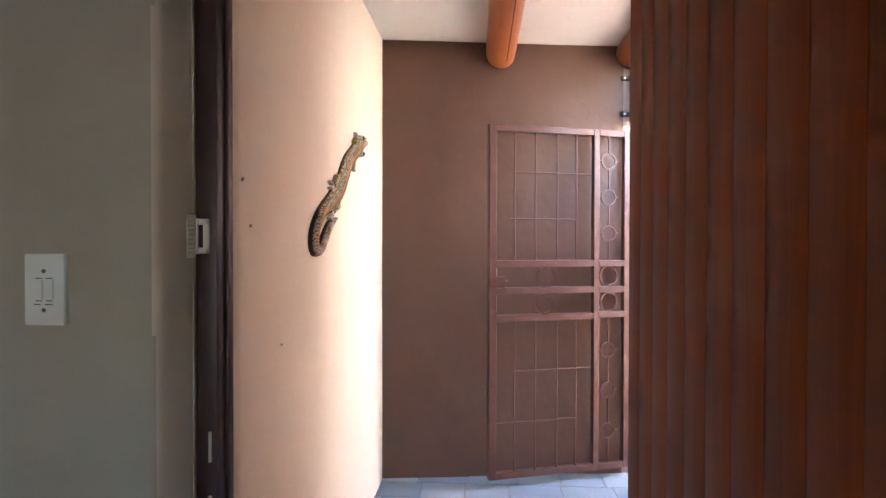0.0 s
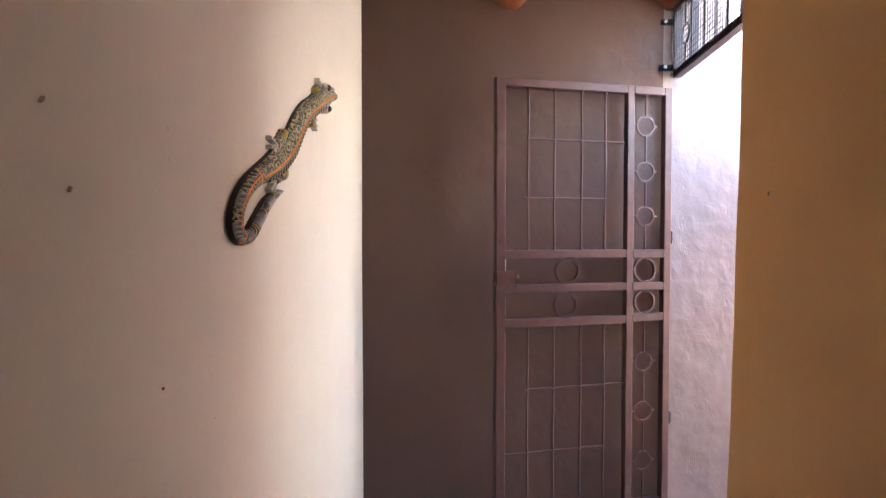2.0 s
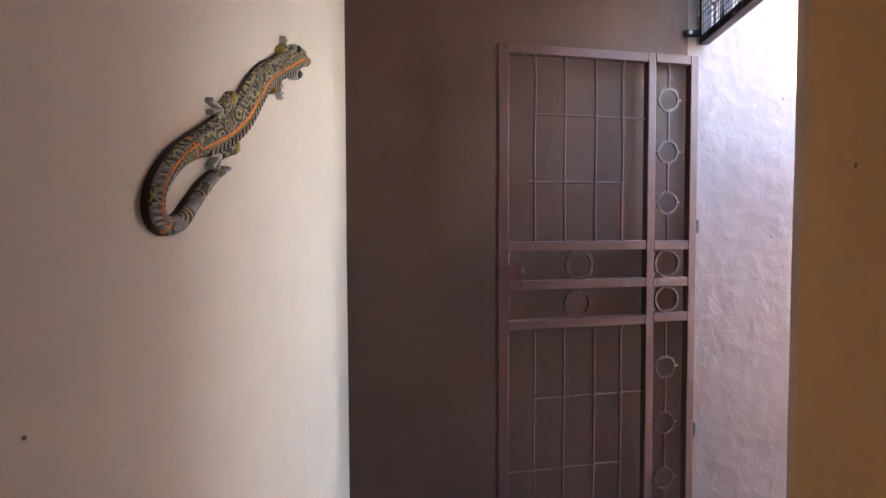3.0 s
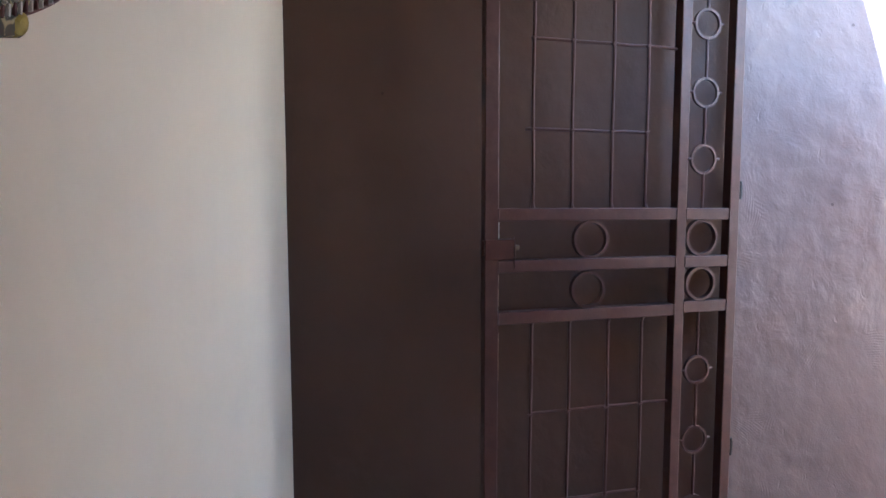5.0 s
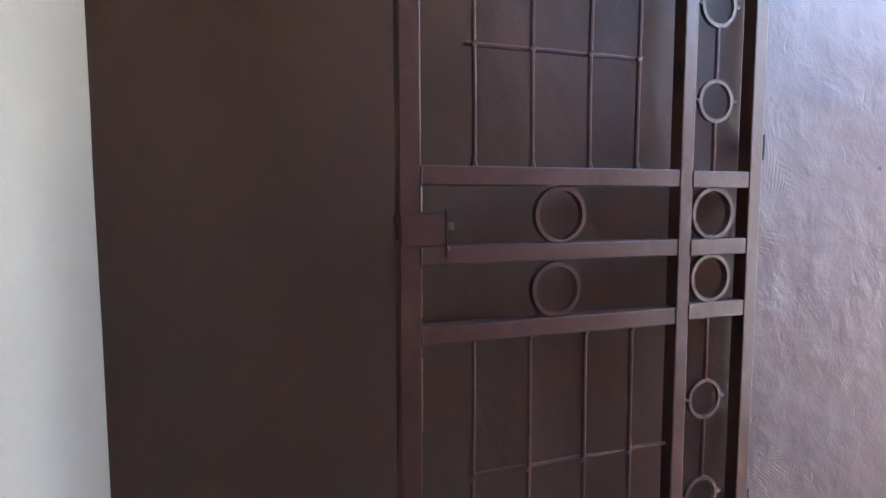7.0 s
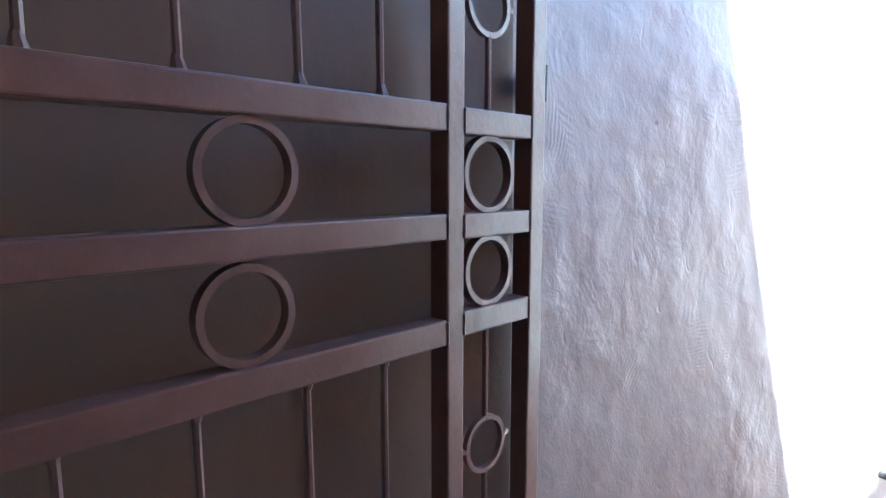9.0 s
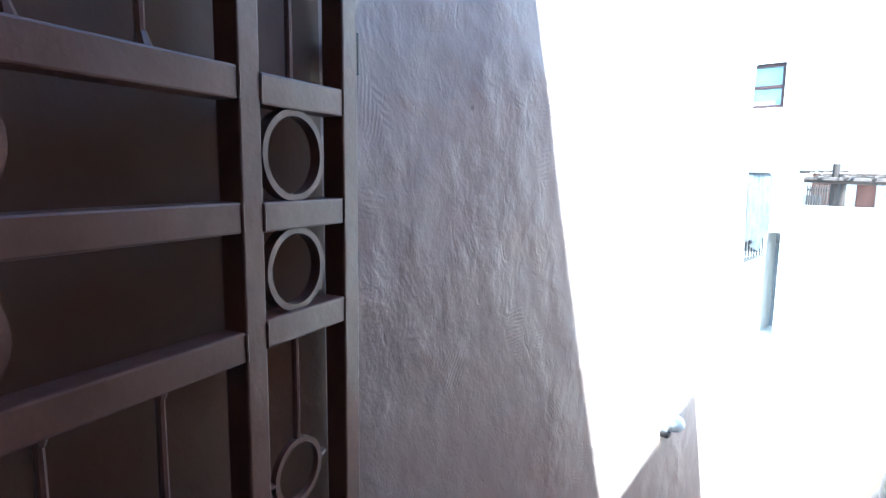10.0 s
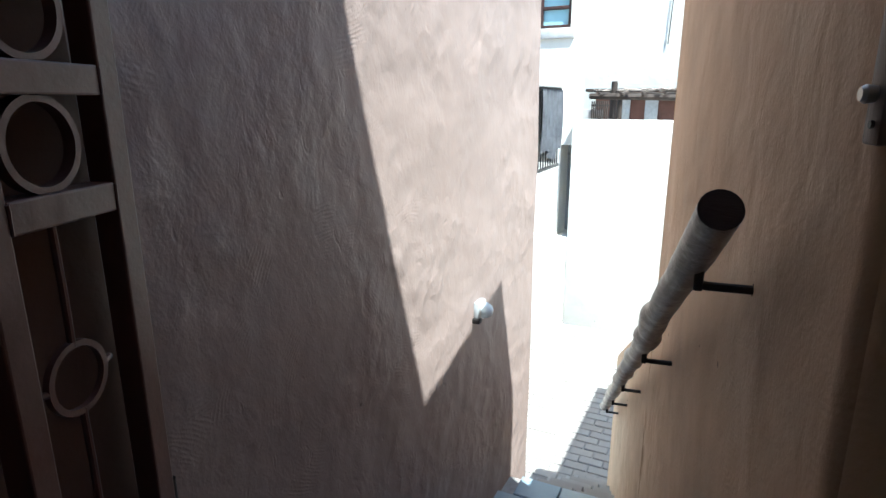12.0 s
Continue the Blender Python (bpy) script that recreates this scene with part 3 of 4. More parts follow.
part("lock_tongue", gate_box(GL - 0.006, GL, 1.165, 1.212, 0.006, 0.026, 0.001), GATE, gate)
# Bright strip for the slit of light and the wear at the stile's edge.
part("bright_edge_strip", gate_box(T - 0.001, T + 0.0015, 1.218, 1.266, -0.0012, 0.002, 0.0005), METAL, gate)
for z0, z1 in ((1.012, 1.106), (0.78, 0.93)):
    part("worn_edge", gate_tube([(T + 0.0004 * math.sin(9 * k), -0.0002, z0 + (z1 - z0) * k / 8) for k in range(9)], [0.0006 + 0.0006 * abs(math.sin(2.3 * k + z0)) for k in range(9)], 5), CHIP, gate, "bare worn edge")
for z in (1.365, 0.475):
    hb = part("hinge", gate_tube([(GW + 0.008, 0.012, z - 0.03), (GW + 0.008, 0.012, z + 0.03)], 0.008, 12), BLACK, gate)
    part("hinge_arm", gate_box(GW + 0.006, GW + 0.02, z - 0.02, z + 0.02, 0.01, 0.10, 0.002), BLACK, hb)

# ---------------------------------------------------------------- transom grille over the gate opening
XT = 1.02
Y0, Y1 = 2.458, 3.318
tr = thing("transom_grille", (XT, 2.9, 2.145), "dark steel transom grille with wire mesh above the gate opening", "grille")
part("rail", box((XT - 0.018, Y0, 2.145), (XT + 0.022, Y1, 2.180), 0.003), DARK_STEEL, tr, smooth=False)
part("rail", box((XT - 0.018, Y0, 2.460), (XT + 0.022, Y1, 2.492), 0.003), DARK_STEEL, tr, smooth=False)
for y in (Y0, Y1 - 0.035):
    part("stile", box((XT - 0.018, y, 2.180), (XT + 0.022, y + 0.035, 2.460), 0.003), DARK_STEEL, tr, smooth=False)
part("mullion", box((XT - 0.015, 3.075, 2.180), (XT + 0.02, 3.105, 2.460), 0.003), DARK_STEEL, tr, smooth=False)
for y in (2.60, 2.72, 2.84, 2.96):
    part("rod", tube([(XT, y, 2.178), (XT, y, 2.462)], 0.006, 8), DARK_STEEL, tr)
zc, yc = 2.32, 3.192
part("ring", tube([(XT, yc + 0.045 * math.cos(a), zc + 0.045 * math.sin(a)) for a in [k * math.tau / 30 for k in range(30)]], 0.005, 8, closed=True), DARK_STEEL, tr)
for a, b in ((2.18, zc - 0.045), (zc + 0.045, 2.46)):
    part("rod", tube([(XT, yc, a), (XT, yc, b)], 0.005, 8), DARK_STEEL, tr)
bm = bmesh.new()
k = 0
while 2.165 + 0.0255 * k < 2.485:
    z = 2.165 + 0.0255 * k
    tube([(XT - 0.02, Y0, z), (XT - 0.02, Y1 + 0.02, z)], 0.0019, 4, bm)
    k += 1
k = 0
while Y0 + 0.0255 * k < Y1 + 0.02:
    y = Y0 + 0.0255 * k
    tube([(XT - 0.0222, y, 2.15), (XT - 0.0222, y, 2.485)], 0.0019, 4, bm)
    k += 1
part("wire_mesh", bm, WIRE, tr, "square welded wire mesh")
for z in (2.20, 2.42):
    tb = part("fixing_tab", box((XT - 0.075, Y1 - 0.004, z - 0.012), (XT + 0.02, BACK + 0.004, z + 0.012), 0.003), BLACK, tr)
    part("bolt", tube([(XT - 0.055, Y1 - 0.012, z), (XT - 0.055, Y1 - 0.004, z)], 0.008, 6), METAL, tb)

# ---------------------------------------------------------------- gate keeper on the jamb
keeper = thing("gate_keeper", (1.0, rail_wall_y(1.0), 1.2), "worn grey wooden keeper strip with a bolt knob on the jamb", "latch")
KM = Matrix.Translation((0.991, rail_wall_y(0.991), 1.070)) @ Matrix.Rotation(math.atan(WALL_RUN), 4, "Z")
part("strip", box((-0.027, -0.01, 0.0), (0.0, 0.012, 0.34), 0.003, 2, KM), GREY_WOOD, keeper)
part("knob", tube([KM @ Vector(p) for p in ((-0.013, 0.012, 0.036), (-0.013, 0.019, 0.036), (-0.013, 0.022, 0.036))], [0.006, 0.007, 0.005], 12), METAL, keeper)
for z in (0.015, 0.30):
    part("nail", tube([KM @ Vector((-0.02, 0.013, z)), KM @ Vector((-0.02, 0.0155, z))], 0.003, 8), BLACK, keeper)

# ---------------------------------------------------------------- handrail
def rail_z(x):
    return 0.993 - 0.65 * (x - 1.12)


RX0, RX1 = 1.125, 3.78
handrail = thing("handrail", (2.4, rail_wall_y(2.4) + 0.074, rail_z(2.4)), "weathered knotty wooden pole handrail on iron brackets", "handrail")
pts, rad = [], []
N = 110
for i in range(N + 1):
    x = RX0 + (RX1 - RX0) * i / N
    kn = max(0.0, noise.noise((x * 6.5, 3, 1))) ** 2 * 0.4 + 0.025 * noise.noise((x * 17, 1, 7))
    if x < 1.35:
        kn *= 0.3
    pts.append((x, rail_wall_y(x) + 0.074 + 0.008 * noise.noise((x * 2.3, 0, 0)) * min(1, (x - 1.1) * 2), rail_z(x) + 0.008 * noise.noise((x * 2.1, 5, 0)) * min(1, (x - 1.1) * 2)))
    rad.append((0.0238 - 0.0005 * (x - RX0)) * (1 + kn))
rb = tube(pts, rad, 22)


for v in rb.verts:
    d = noise.noise((v.co.x * 9, v.co.y * 24, v.co.z * 24)) * 0.0025 + max(0, noise.noise((v.co.x * 6 + 9, v.co.y * 14, v.co.z * 14)) - 0.15) * 0.02 * min(1.0, max(0.0, v.co.x - 1.3) * 3)
    c = min(pts, key=lambda p: (v.co.x - p[0]) ** 2 + (v.co.z - p[2]) ** 2)
    if v.co.x > 1.16:
        v.co += (v.co - Vector(c)).normalized() * d
part("pole", rb, RAIL, handrail)
p0, p1 = Vector(pts[0]), Vector(pts[1])
ax = (p1 - p0).normalized()
part("cut_end", tube([p0 - ax * 0.002, p0 + ax * 0.0005], [rad[0] * 0.975, rad[0] * 0.99], 22), RAIL_END, handrail, "dark cut end of the pole")
for x in (1.25, 1.83, 2.46, 3.05, 3.62):
    y, z = rail_wall_y(x), rail_z(x)
    b = part("bracket", tube([(x + 0.015, y - 0.01, z - 0.043), (x, y + 0.055, z - 0.041), (x, y + 0.066, z - 0.040)], 0.0062, 8), BLACK, handrail, "bent black iron bracket")
    part("upright", box((x - 0.007, y + 0.060, z - 0.048), (x + 0.007, y + 0.072, z - 0.006), 0.003), BLACK, b)
    part("wall_plate", box((x + 0.010, y - 0.003, z - 0.052), (x + 0.020, y + 0.003, z - 0.033), 0.002), BLACK, b)
    # split in the plaster above the fixing
    part("plaster_crack", tube([(x + 0.016 + 0.003 * math.sin(2.1 * k), y + 0.0015, z - 0.034 + 0.008 * k) for k in range(6)], [0.0006, 0.0012, 0.0016, 0.0012, 0.001, 0.0005], 5), BLACK, b)

# ---------------------------------------------------------------- lamp on the passage wall
lx, lz = 2.42, 0.315
lamp = thing("wall_lamp", (lx, BACK - 0.03, lz), "small outdoor bulkhead lamp with a clouded glass dome", "lamp")
part("base", box((lx - 0.034, BACK - 0.022, lz - 0.037), (lx + 0.034, BACK + 0.006, lz + 0.037), 0.008), plain("grey_cast_metal", (0.42, 0.44, 0.46), 0.5, 0.3), lamp)
part("junction_box", box((lx - 0.046, BACK - 0.026, lz - 0.046), (lx - 0.016, BACK + 0.006, lz - 0.026), 0.004), BLACK, lamp)
bm = bmesh.new()
bmesh.ops.create_uvsphere(bm, u_segments=20, v_segments=12, radius=0.032)
for v in bm.verts:
    v.co = Vector((lx + v.co.x, BACK - 0.024 + min(0.0, v.co.y * 1.25), lz + v.co.z))
gm, gnt, gp, gv = material("clouded_glass", 0.25)
gp.inputs["Base Color"].default_value = (0.75, 0.80, 0.82, 1)
gp.inputs["Transmission Weight"].default_value = 0.35
part("dome", bm, gm, lamp, "clouded white glass dome")
part("rim", tube([(lx + 0.033 * math.cos(a), BACK - 0.024, lz + 0.033 * math.sin(a)) for a in [k * math.tau / 28 for k in range(28)]], 0.003, 6, closed=True), METAL, lamp)

# ---------------------------------------------------------------- carved wall hanging
def catmull(pts, per=10):
    pts = [Vector(p) for p in pts]
    ext = [2 * pts[0] - pts[1]] + pts + [2 * pts[-1] - pts[-2]]
    out = []
    for i in range(1, len(ext) - 2):
        p0, p1, p2, p3 = ext[i - 1:i + 3]
        for k in range(per):
            t = k / per
            out.append(0.5 * (2 * p1 + (p2 - p0) * t + (2 * p0 - 5 * p1 + 4 * p2 - p3) * t * t + (3 * p1 - p0 - 3 * p2 + p3) * t ** 3))
    out.append(pts[-1])
    return out


def left_wall_x(y):
    return -0.53 + 0.0117 * (y - 0.75)


def ribbon(bm, rows, depth, mat, dome=0.008, lift=0.0, offset=0.0, mats=None):
    """A carved strip lying on the wall. rows: (y, z, half width) along its length; offset: sideways, in half widths."""
    prof = [(-1, 0.0), (-1, 0.72), (-0.8, 0.93), (-0.4, 1.0), (0.0, 1.0), (0.4, 1.0), (0.8, 0.93), (1, 0.72), (1, 0.0)]
    rings = []
    n = len(rows)
    for i, (y, z, w) in enumerate(rows):
        a, b = rows[max(0, i - 1)], rows[min(n - 1, i + 1)]
        t = Vector((b[0] - a[0], b[1] - a[1])).normalized()
        s = Vector((-t.y, t.x))
        base = left_wall_x(y) - 0.008
        ring_v = []
        for k, (u, h) in enumerate(prof):
            q = Vector((y, z)) + s * (w * u)
            x = base + lift + (depth + 0.008) * h + dome * (1 - u * u) * (h > 0.5)
            ring_v.append(bm.verts.new((x, q.x, q.y)))
        rings.append(ring_v)
    for i in range(n - 1):
        for k in range(len(prof) - 1):
            f = bm.faces.new((rings[i][k], rings[i + 1][k], rings[i + 1][k + 1], rings[i][k + 1]))
            f.material_index = mats(i / (n - 1), k) if mats else mat
    for r in (rings[0], rings[-1]):
        f = bm.faces.new(r)
        f.material_index = mat
    return bm


def blob(bm, y, z, ry, rz, depth, mat, turn=0.0, lift=0.0):
    """A low oval knob on the wall."""
    c, s = math.cos(turn), math.sin(turn)
    base = left_wall_x(y) - 0.008 + lift
    n, rings = 16, []
    for j, (k, h) in enumerate(((1.0, 0.0), (1.0, 0.7), (0.85, 0.93), (0.45, 1.06))):
        rings.append([bm.verts.new((base + (depth + 0.008) * h, y + c * ry * k * math.cos(a) - s * rz * k * math.sin(a), z + s * ry * k * math.cos(a) + c * rz * k * math.sin(a)))
                      for a in [i * math.tau / n for i in range(n)]])
    for a, b in zip(rings, rings[1:]):
        for i in range(n):
            bm.faces.new((a[i], a[(i + 1) % n], b[(i + 1) % n], b[i])).material_index = mat
    bm.faces.new(rings[-1]).material_index = mat


def carving():
    spine = catmull([(2.575, 1.908, 0.016), (2.50, 1.900, 0.033), (2.42, 1.867, 0.042), (2.32, 1.818, 0.034), (2.235, 1.777, 0.037), (2.16, 1.720, 0.044), (2.09, 1.656, 0.046),
                     (2.01, 1.606, 0.044), (1.925, 1.567, 0.035), (1.845, 1.537, 0.026), (1.775, 1.501, 0.0225), (1.722, 1.450, 0.0205), (1.712, 1.405, 0.020), (1.742, 1.380, 0.019),
                     (1.790, 1.386, 0.017), (1.838, 1.422, 0.016), (1.890, 1.462, 0.014), (1.940, 1.490, 0.011), (1.985, 1.508, 0.006)], 9)
    rows = [(p.x, p.y, p.z) for p in spine]
    bm = bmesh.new()

    def tones(t, k):
        # the sides are coloured dark for the shade along the carving's edges
        if k in (0, 7):
            return 2
        if k == 6 and 0.03 < t < 0.49:
            return 6
        if 0.50 < t < 0.507 or 0.70 < t < 0.71:
            return 1
        if t > 0.56:
            return 5 if int(t * 26) % 2 else 0
        return 0
    ribbon(bm, rows, 0.022, 0, 0.008, mats=tones)

    def along(t0, t1, off, half, mat, lift):
        n = len(rows) - 1
        idx = [i for i in range(n + 1) if t0 <= i / n <= t1]
        strip = []
        for i in idx:
            y, z, w = rows[i]
            a, b = rows[max(0, i - 1)], rows[min(n, i + 1)]
            t = Vector((b[0] - a[0], b[1] - a[1])).normalized()
            strip.append((y - t.y * w * off, z + t.x * w * off, half * w))
        ribbon(bm, strip, 0.022, mat, 0.0005, lift + 0.0065 * (1 - off * off))
        return strip
    along(0.02, 0.50, 0.20, 0.13, 1, 0.0025)       # orange back stripe
    along(0.02, 0.50, 0.36, 0.05, 3, 0.0028)
    along(0.50, 0.68, -0.25, 0.17, 1, 0.0025)
    along(0.50, 0.66, 0.02, 0.06, 3, 0.0028)
    for off in (-0.0, 0.46, -0.74):                        # rows of pale dots beside it
        for i in range(4, int((0.5 if off > 0 else 0.72) * len(rows))):
            for h in (0.0,) if i % 2 else ():
                j = min(i + 1, len(rows) - 1)
                y = rows[i][0] * (1 - h) + rows[j][0] * h
                z = rows[i][1] * (1 - h) + rows[j][1] * h
                w = rows[i][2]
                t = Vector((rows[j][0] - rows[i][0], rows[j][1] - rows[i][1])).normalized()
                blob(bm, y - t.y * w * off, z + t.x * w * off, 0.0034, 0.0034, 0.0305, 4)
    for i in range(6, int(0.47 * len(rows))):  # dark zigzag along the belly side
        y, z, w = rows[i]
        j = i + 1
        t = Vector((rows[j][0] - y, rows[j][1] - z)).normalized()
        a = (y - t.y * w * 0.54, z + t.x * w * 0.54)
        b = (y + t.x * 0.009 - t.y * w * 0.86, z + t.y * 0.009 + t.x * w * 0.86)
        ribbon(bm, [(a[0], a[1], 0.0045), (b[0], b[1], 0.0028)], 0.0268, 6 if i % 2 else 4, 0.0004)
    # eyes
    for y, z in ((2.455, 1.912), (2.462, 1.838)):
        blob(bm, y, z, 0.026, 0.016, 0.030, 4, 0.5)
        blob(bm, y, z, 0.021, 0.013, 0.034, 2, 0.5)
        blob(bm, y + 0.006, z + 0.004, 0.005, 0.004, 0.037, 4)
    # legs: thigh, shank, foot with toes
    legs = (((2.355, 1.845), (2.345, 1.878), (2.370, 1.896), 0.6), ((2.29, 1.785), (2.285, 1.752), (2.318, 1.760), 0.7),
            ((1.985, 1.612), (2.025, 1.672), (1.972, 1.638), 1.0), ((2.01, 1.580), (2.035, 1.562), (1.960, 1.534), 1.0))
    for hip, knee, foot, k in legs:
        ribbon(bm, [(hip[0], hip[1], 0.020 * k), ((hip[0] + knee[0]) / 2, (hip[1] + knee[1]) / 2, 0.021 * k), (knee[0], knee[1], 0.018 * k)], 0.020, 0, 0.004)
        mid = ((knee[0] + foot[0]) / 2, (knee[1] + foot[1]) / 2)
        ribbon(bm, [(knee[0], knee[1], 0.017 * k), (mid[0], mid[1], 0.013 * k), (foot[0], foot[1], 0.012 * k)], 0.021, 0, 0.003)
        blob(bm, knee[0] - 0.002, knee[1], 0.021 * k, 0.014 * k, 0.025, 3, 1.0)
        ang = math.atan2(foot[1] - knee[1], foot[0] - knee[0])
        for d in (-0.8, -0.28, 0.28, 0.8):
            tip = (foot[0] + 0.050 * k * math.cos(ang + d), foot[1] + 0.050 * k * math.sin(ang + d))
            ribbon(bm, [(foot[0], foot[1], 0.0035 * k), (tip[0], tip[1], 0.0058 * k)], 0.020, 4, 0.001)
    m0, nt, p, vec = material("painted_scrolls", 0.5)
    vor = nt.nodes.new("ShaderNodeTexVoronoi")
    vor.inputs["Scale"].default_value = 30.0
    nt.links.new(vec, vor.inputs["Vector"])
    rings = math_node(nt, "SINE", math_node(nt, "MULTIPLY", vor.outputs["Distance"], 21.0), 0.0)
    c = ramp(nt, rings, [(0.0, (0.05, 0.04, 0.02)), (0.2, (0.09, 0.075, 0.04)), (0.45, (0.36, 0.30, 0.13)), (1.0, (0.52, 0.43, 0.21))])
    patch = ramp(nt, noise_node(nt, vec, 14.0, 2), [(0.45, (0, 0, 0)), (0.55, (1, 1, 1))])
    c = mix_node(nt, math_node(nt, "MULTIPLY", patch, 0.22), c, (0.28, 0.27, 0.20))
    nt.links.new(c, p.inputs["Base Color"])
    nt.links.new(bump_node(nt, rings, 0.2, 0.001), p.inputs["Normal"])
    mats = [m0, plain("orange_paint", (0.85, 0.26, 0.035), 0.5, 0, 0.25, 60), plain("dark_paint_and_side_shade", (0.035, 0.026, 0.026), 0.5, 0, 0.3, 60),
            plain("yellow_paint", (0.45, 0.34, 0.06), 0.5, 0, 0.2, 80), plain("pale_paint", (0.62, 0.58, 0.52), 0.5, 0, 0.15, 80), plain("grey_blue_paint", (0.27, 0.245, 0.24), 0.5, 0, 0.45, 50), plain("dark_red_paint", (0.12, 0.035, 0.025), 0.5, 0, 0.3, 60)]
    return tagged(part("wall_carving", bm, mats), "painted carved wooden lizard hanging on the cream wall", "wall carving")


carving()

# ---------------------------------------------------------------- beyond the stairs
def window_on(name, x, y0, y1, z0, z1, label):
    """A small window in a wall that faces down the passage."""
    t = thing(name, (x, (y0 + y1) / 2, z0), label, "window", "", "structure")
    for a, b, c, d in ((y0, y1, z0, z0 + 0.04), (y0, y1, z1 - 0.04, z1), (y0, y0 + 0.04, z0 + 0.04, z1 - 0.04), (y1 - 0.04, y1, z0 + 0.04, z1 - 0.04), (y0 + 0.04, y1 - 0.04, (z0 + z1) / 2 - 0.03, (z0 + z1) / 2 + 0.01)):
        part("frame", box((x - 0.03, a, c), (x + 0.05, b, d), 0.004), DARK_STEEL, t)
    part("pane", box((x + 0.015, y0 + 0.04, z0 + 0.04), (x + 0.021, y1 - 0.04, (z0 + z1) / 2 - 0.03)), PANE, t)
    part("pane", box((x + 0.015, y0 + 0.04, (z0 + z1) / 2 + 0.01), (x + 0.021, y1 - 0.04, z1 - 0.04)), PANE, t)
    part("sill", box((x - 0.10, y0 - 0.06, z0 - 0.13), (x + 0.02, y1 + 0.06, z0 - 0.002), 0.01), GREY_RENDER, t)
    return t


PANE = plain("blue_window_glass", (0.30, 0.46, 0.52), 0.08, 0, 0.1, 3, 0)
GREY_RENDER = plain("grey_render", (0.38, 0.36, 0.35), 0.9, 0, 0.1, 12, 0.3)
XF = 8.13
# The recess cut here makes the shadow strip beside the terrace wall.
bm = box((XF, 4.41, 0.52), (XF + 0.4, 4.52, 6.5))
box((7.997, 4.407, -2.1), (XF - 0.003, 4.96, -0.70), bm=bm)
box((XF + 0.003, 4.407, -2.1), (XF + 0.4, 4.573, -0.703), bm=bm)
box((XF, 4.52, 0.52), (XF + 0.4, 4.575, 1.98), bm=bm)
box((XF, 4.94, -2.1), (XF + 0.4, 9.5, 6.5), bm=bm)
box((XF, 4.575, -2.1), (XF + 0.4, 4.94, 1.98), bm=bm)
box((XF, 4.52, 2.50), (XF + 0.4, 4.94, 6.5), bm=bm)
house = structure(part("house_wall_far", bm, HOUSE), "pale sunlit plaster house wall with a small window", "house")
window_on("window_1", XF + 0.06, 4.523, 4.937, 1.983, 2.497, "small dark-framed window with blue panes")
# Dark sheet added behind the window for the shade of its room.
structure(part("dark_sheet_behind_window", box((XF + 0.6, 4.58, 1.5), (XF + 0.7, 5.6, 3.0)), DARK_STEEL), "dark sheet standing in for the unlit room behind the far window", "wall")
structure(part("low_house_wall", box((8.6, 0.8, -2.1), (9.3, 4.405, 0.36), bm=box((8.0, 0.8, -2.1), (8.6, 4.405, 0.84), 0.02)), HOUSE), "pale sunlit low terrace wall", "wall")
structure(part("terrace_floor", box((8.6, 0.4, 0.35), (13.9, 5.2, 0.50)), GROUT), "cement terrace floor", "floor")
# Backdrop added so that the background is white and not sky.
structure(part("backdrop_wall", box((13.9, -6.0, -2.1), (14.3, 7.0, 7.5), 0.02), HOUSE), "tall pale wall added to close off the sky beyond the terrace", "house")

structure(part("wall_recess_back", box((XF + 1.2, 4.3, -2.1), (XF + 1.3, 4.9, 0.95)), GREY_RENDER), "added grey render wall closing the recess that makes the shadow strip", "wall")

# an unseen block added to shade the paving, and the facade with the caged window
structure(part("house_wall_side", box((4.2, 4.55, -2.1), (6.85, 5.0, 5.5), 0.02), HOUSE), "pale plaster side wall of a house", "house")
structure(part("shade_block", box((2.75, -0.6, -2.1), (5.1, 1.62, 2.1), 0.04), HOUSE), "unseen pale block added to shade the paving below the stairs", "house")

cage = thing("window_cage", (6.36, 4.35, 0.4), "window cage of iron bars hung with a sagging grey sheet", "window grille")
cols, bm = 48, bmesh.new()
grid = []
for r in range(9):
    line = []
    for c in range(cols + 1):
        u, v = c / cols, r / 8
        fold = 0.018 * math.sin(34 * u + 2.2 * math.sin(3 * u)) * (0.3 + v) + 0.01 * noise.noise((u * 9, v * 3, 1))
        line.append(bm.verts.new((5.99 + 0.76 * u, 4.232 + fold - 0.05 * v * (1 - v), 1.20 - v * (0.66 - 0.07 * math.sin(9 * u)))))
    grid.append(line)
for r in range(8):
    for c in range(cols):
        bm.faces.new((grid[r][c], grid[r][c + 1], grid[r + 1][c + 1], grid[r + 1][c]))
bmesh.ops.solidify(bm, geom=bm.faces[:], thickness=0.004)
part("sheet", bm, plain("grey_sheet", (0.15, 0.15, 0.165), 0.7, 0, 0.3, 9, 0.5), cage, "sagging grey weathered sheet")
for x in (6.0, 6.74):
    part("side", box((x - 0.008, 4.28, 0.42), (x + 0.008, 4.552, 1.2), 0.003), GREY_RENDER, cage)
for i in range(9):
    x = 6.02 + 0.087 * i
    part("bar", tube([(x, 4.262, 0.40), (x, 4.264 + 0.01 * noise.noise((x * 4, 0, 0)), 0.8), (x, 4.262, 1.22)], 0.008, 6), BLACK, cage)
part("lower_rail", box((5.98, 4.25, 0.385), (6.76, 4.275, 0.415), 0.003), BLACK, cage)
part("upper_rail", box((5.98, 4.25, 1.19), (6.76, 4.275, 1.22), 0.003), BLACK, cage)
part("hood", box((5.97, 4.21, 1.222), (6.78, 4.552, 1.25), 0.006), GREY_RENDER, cage)
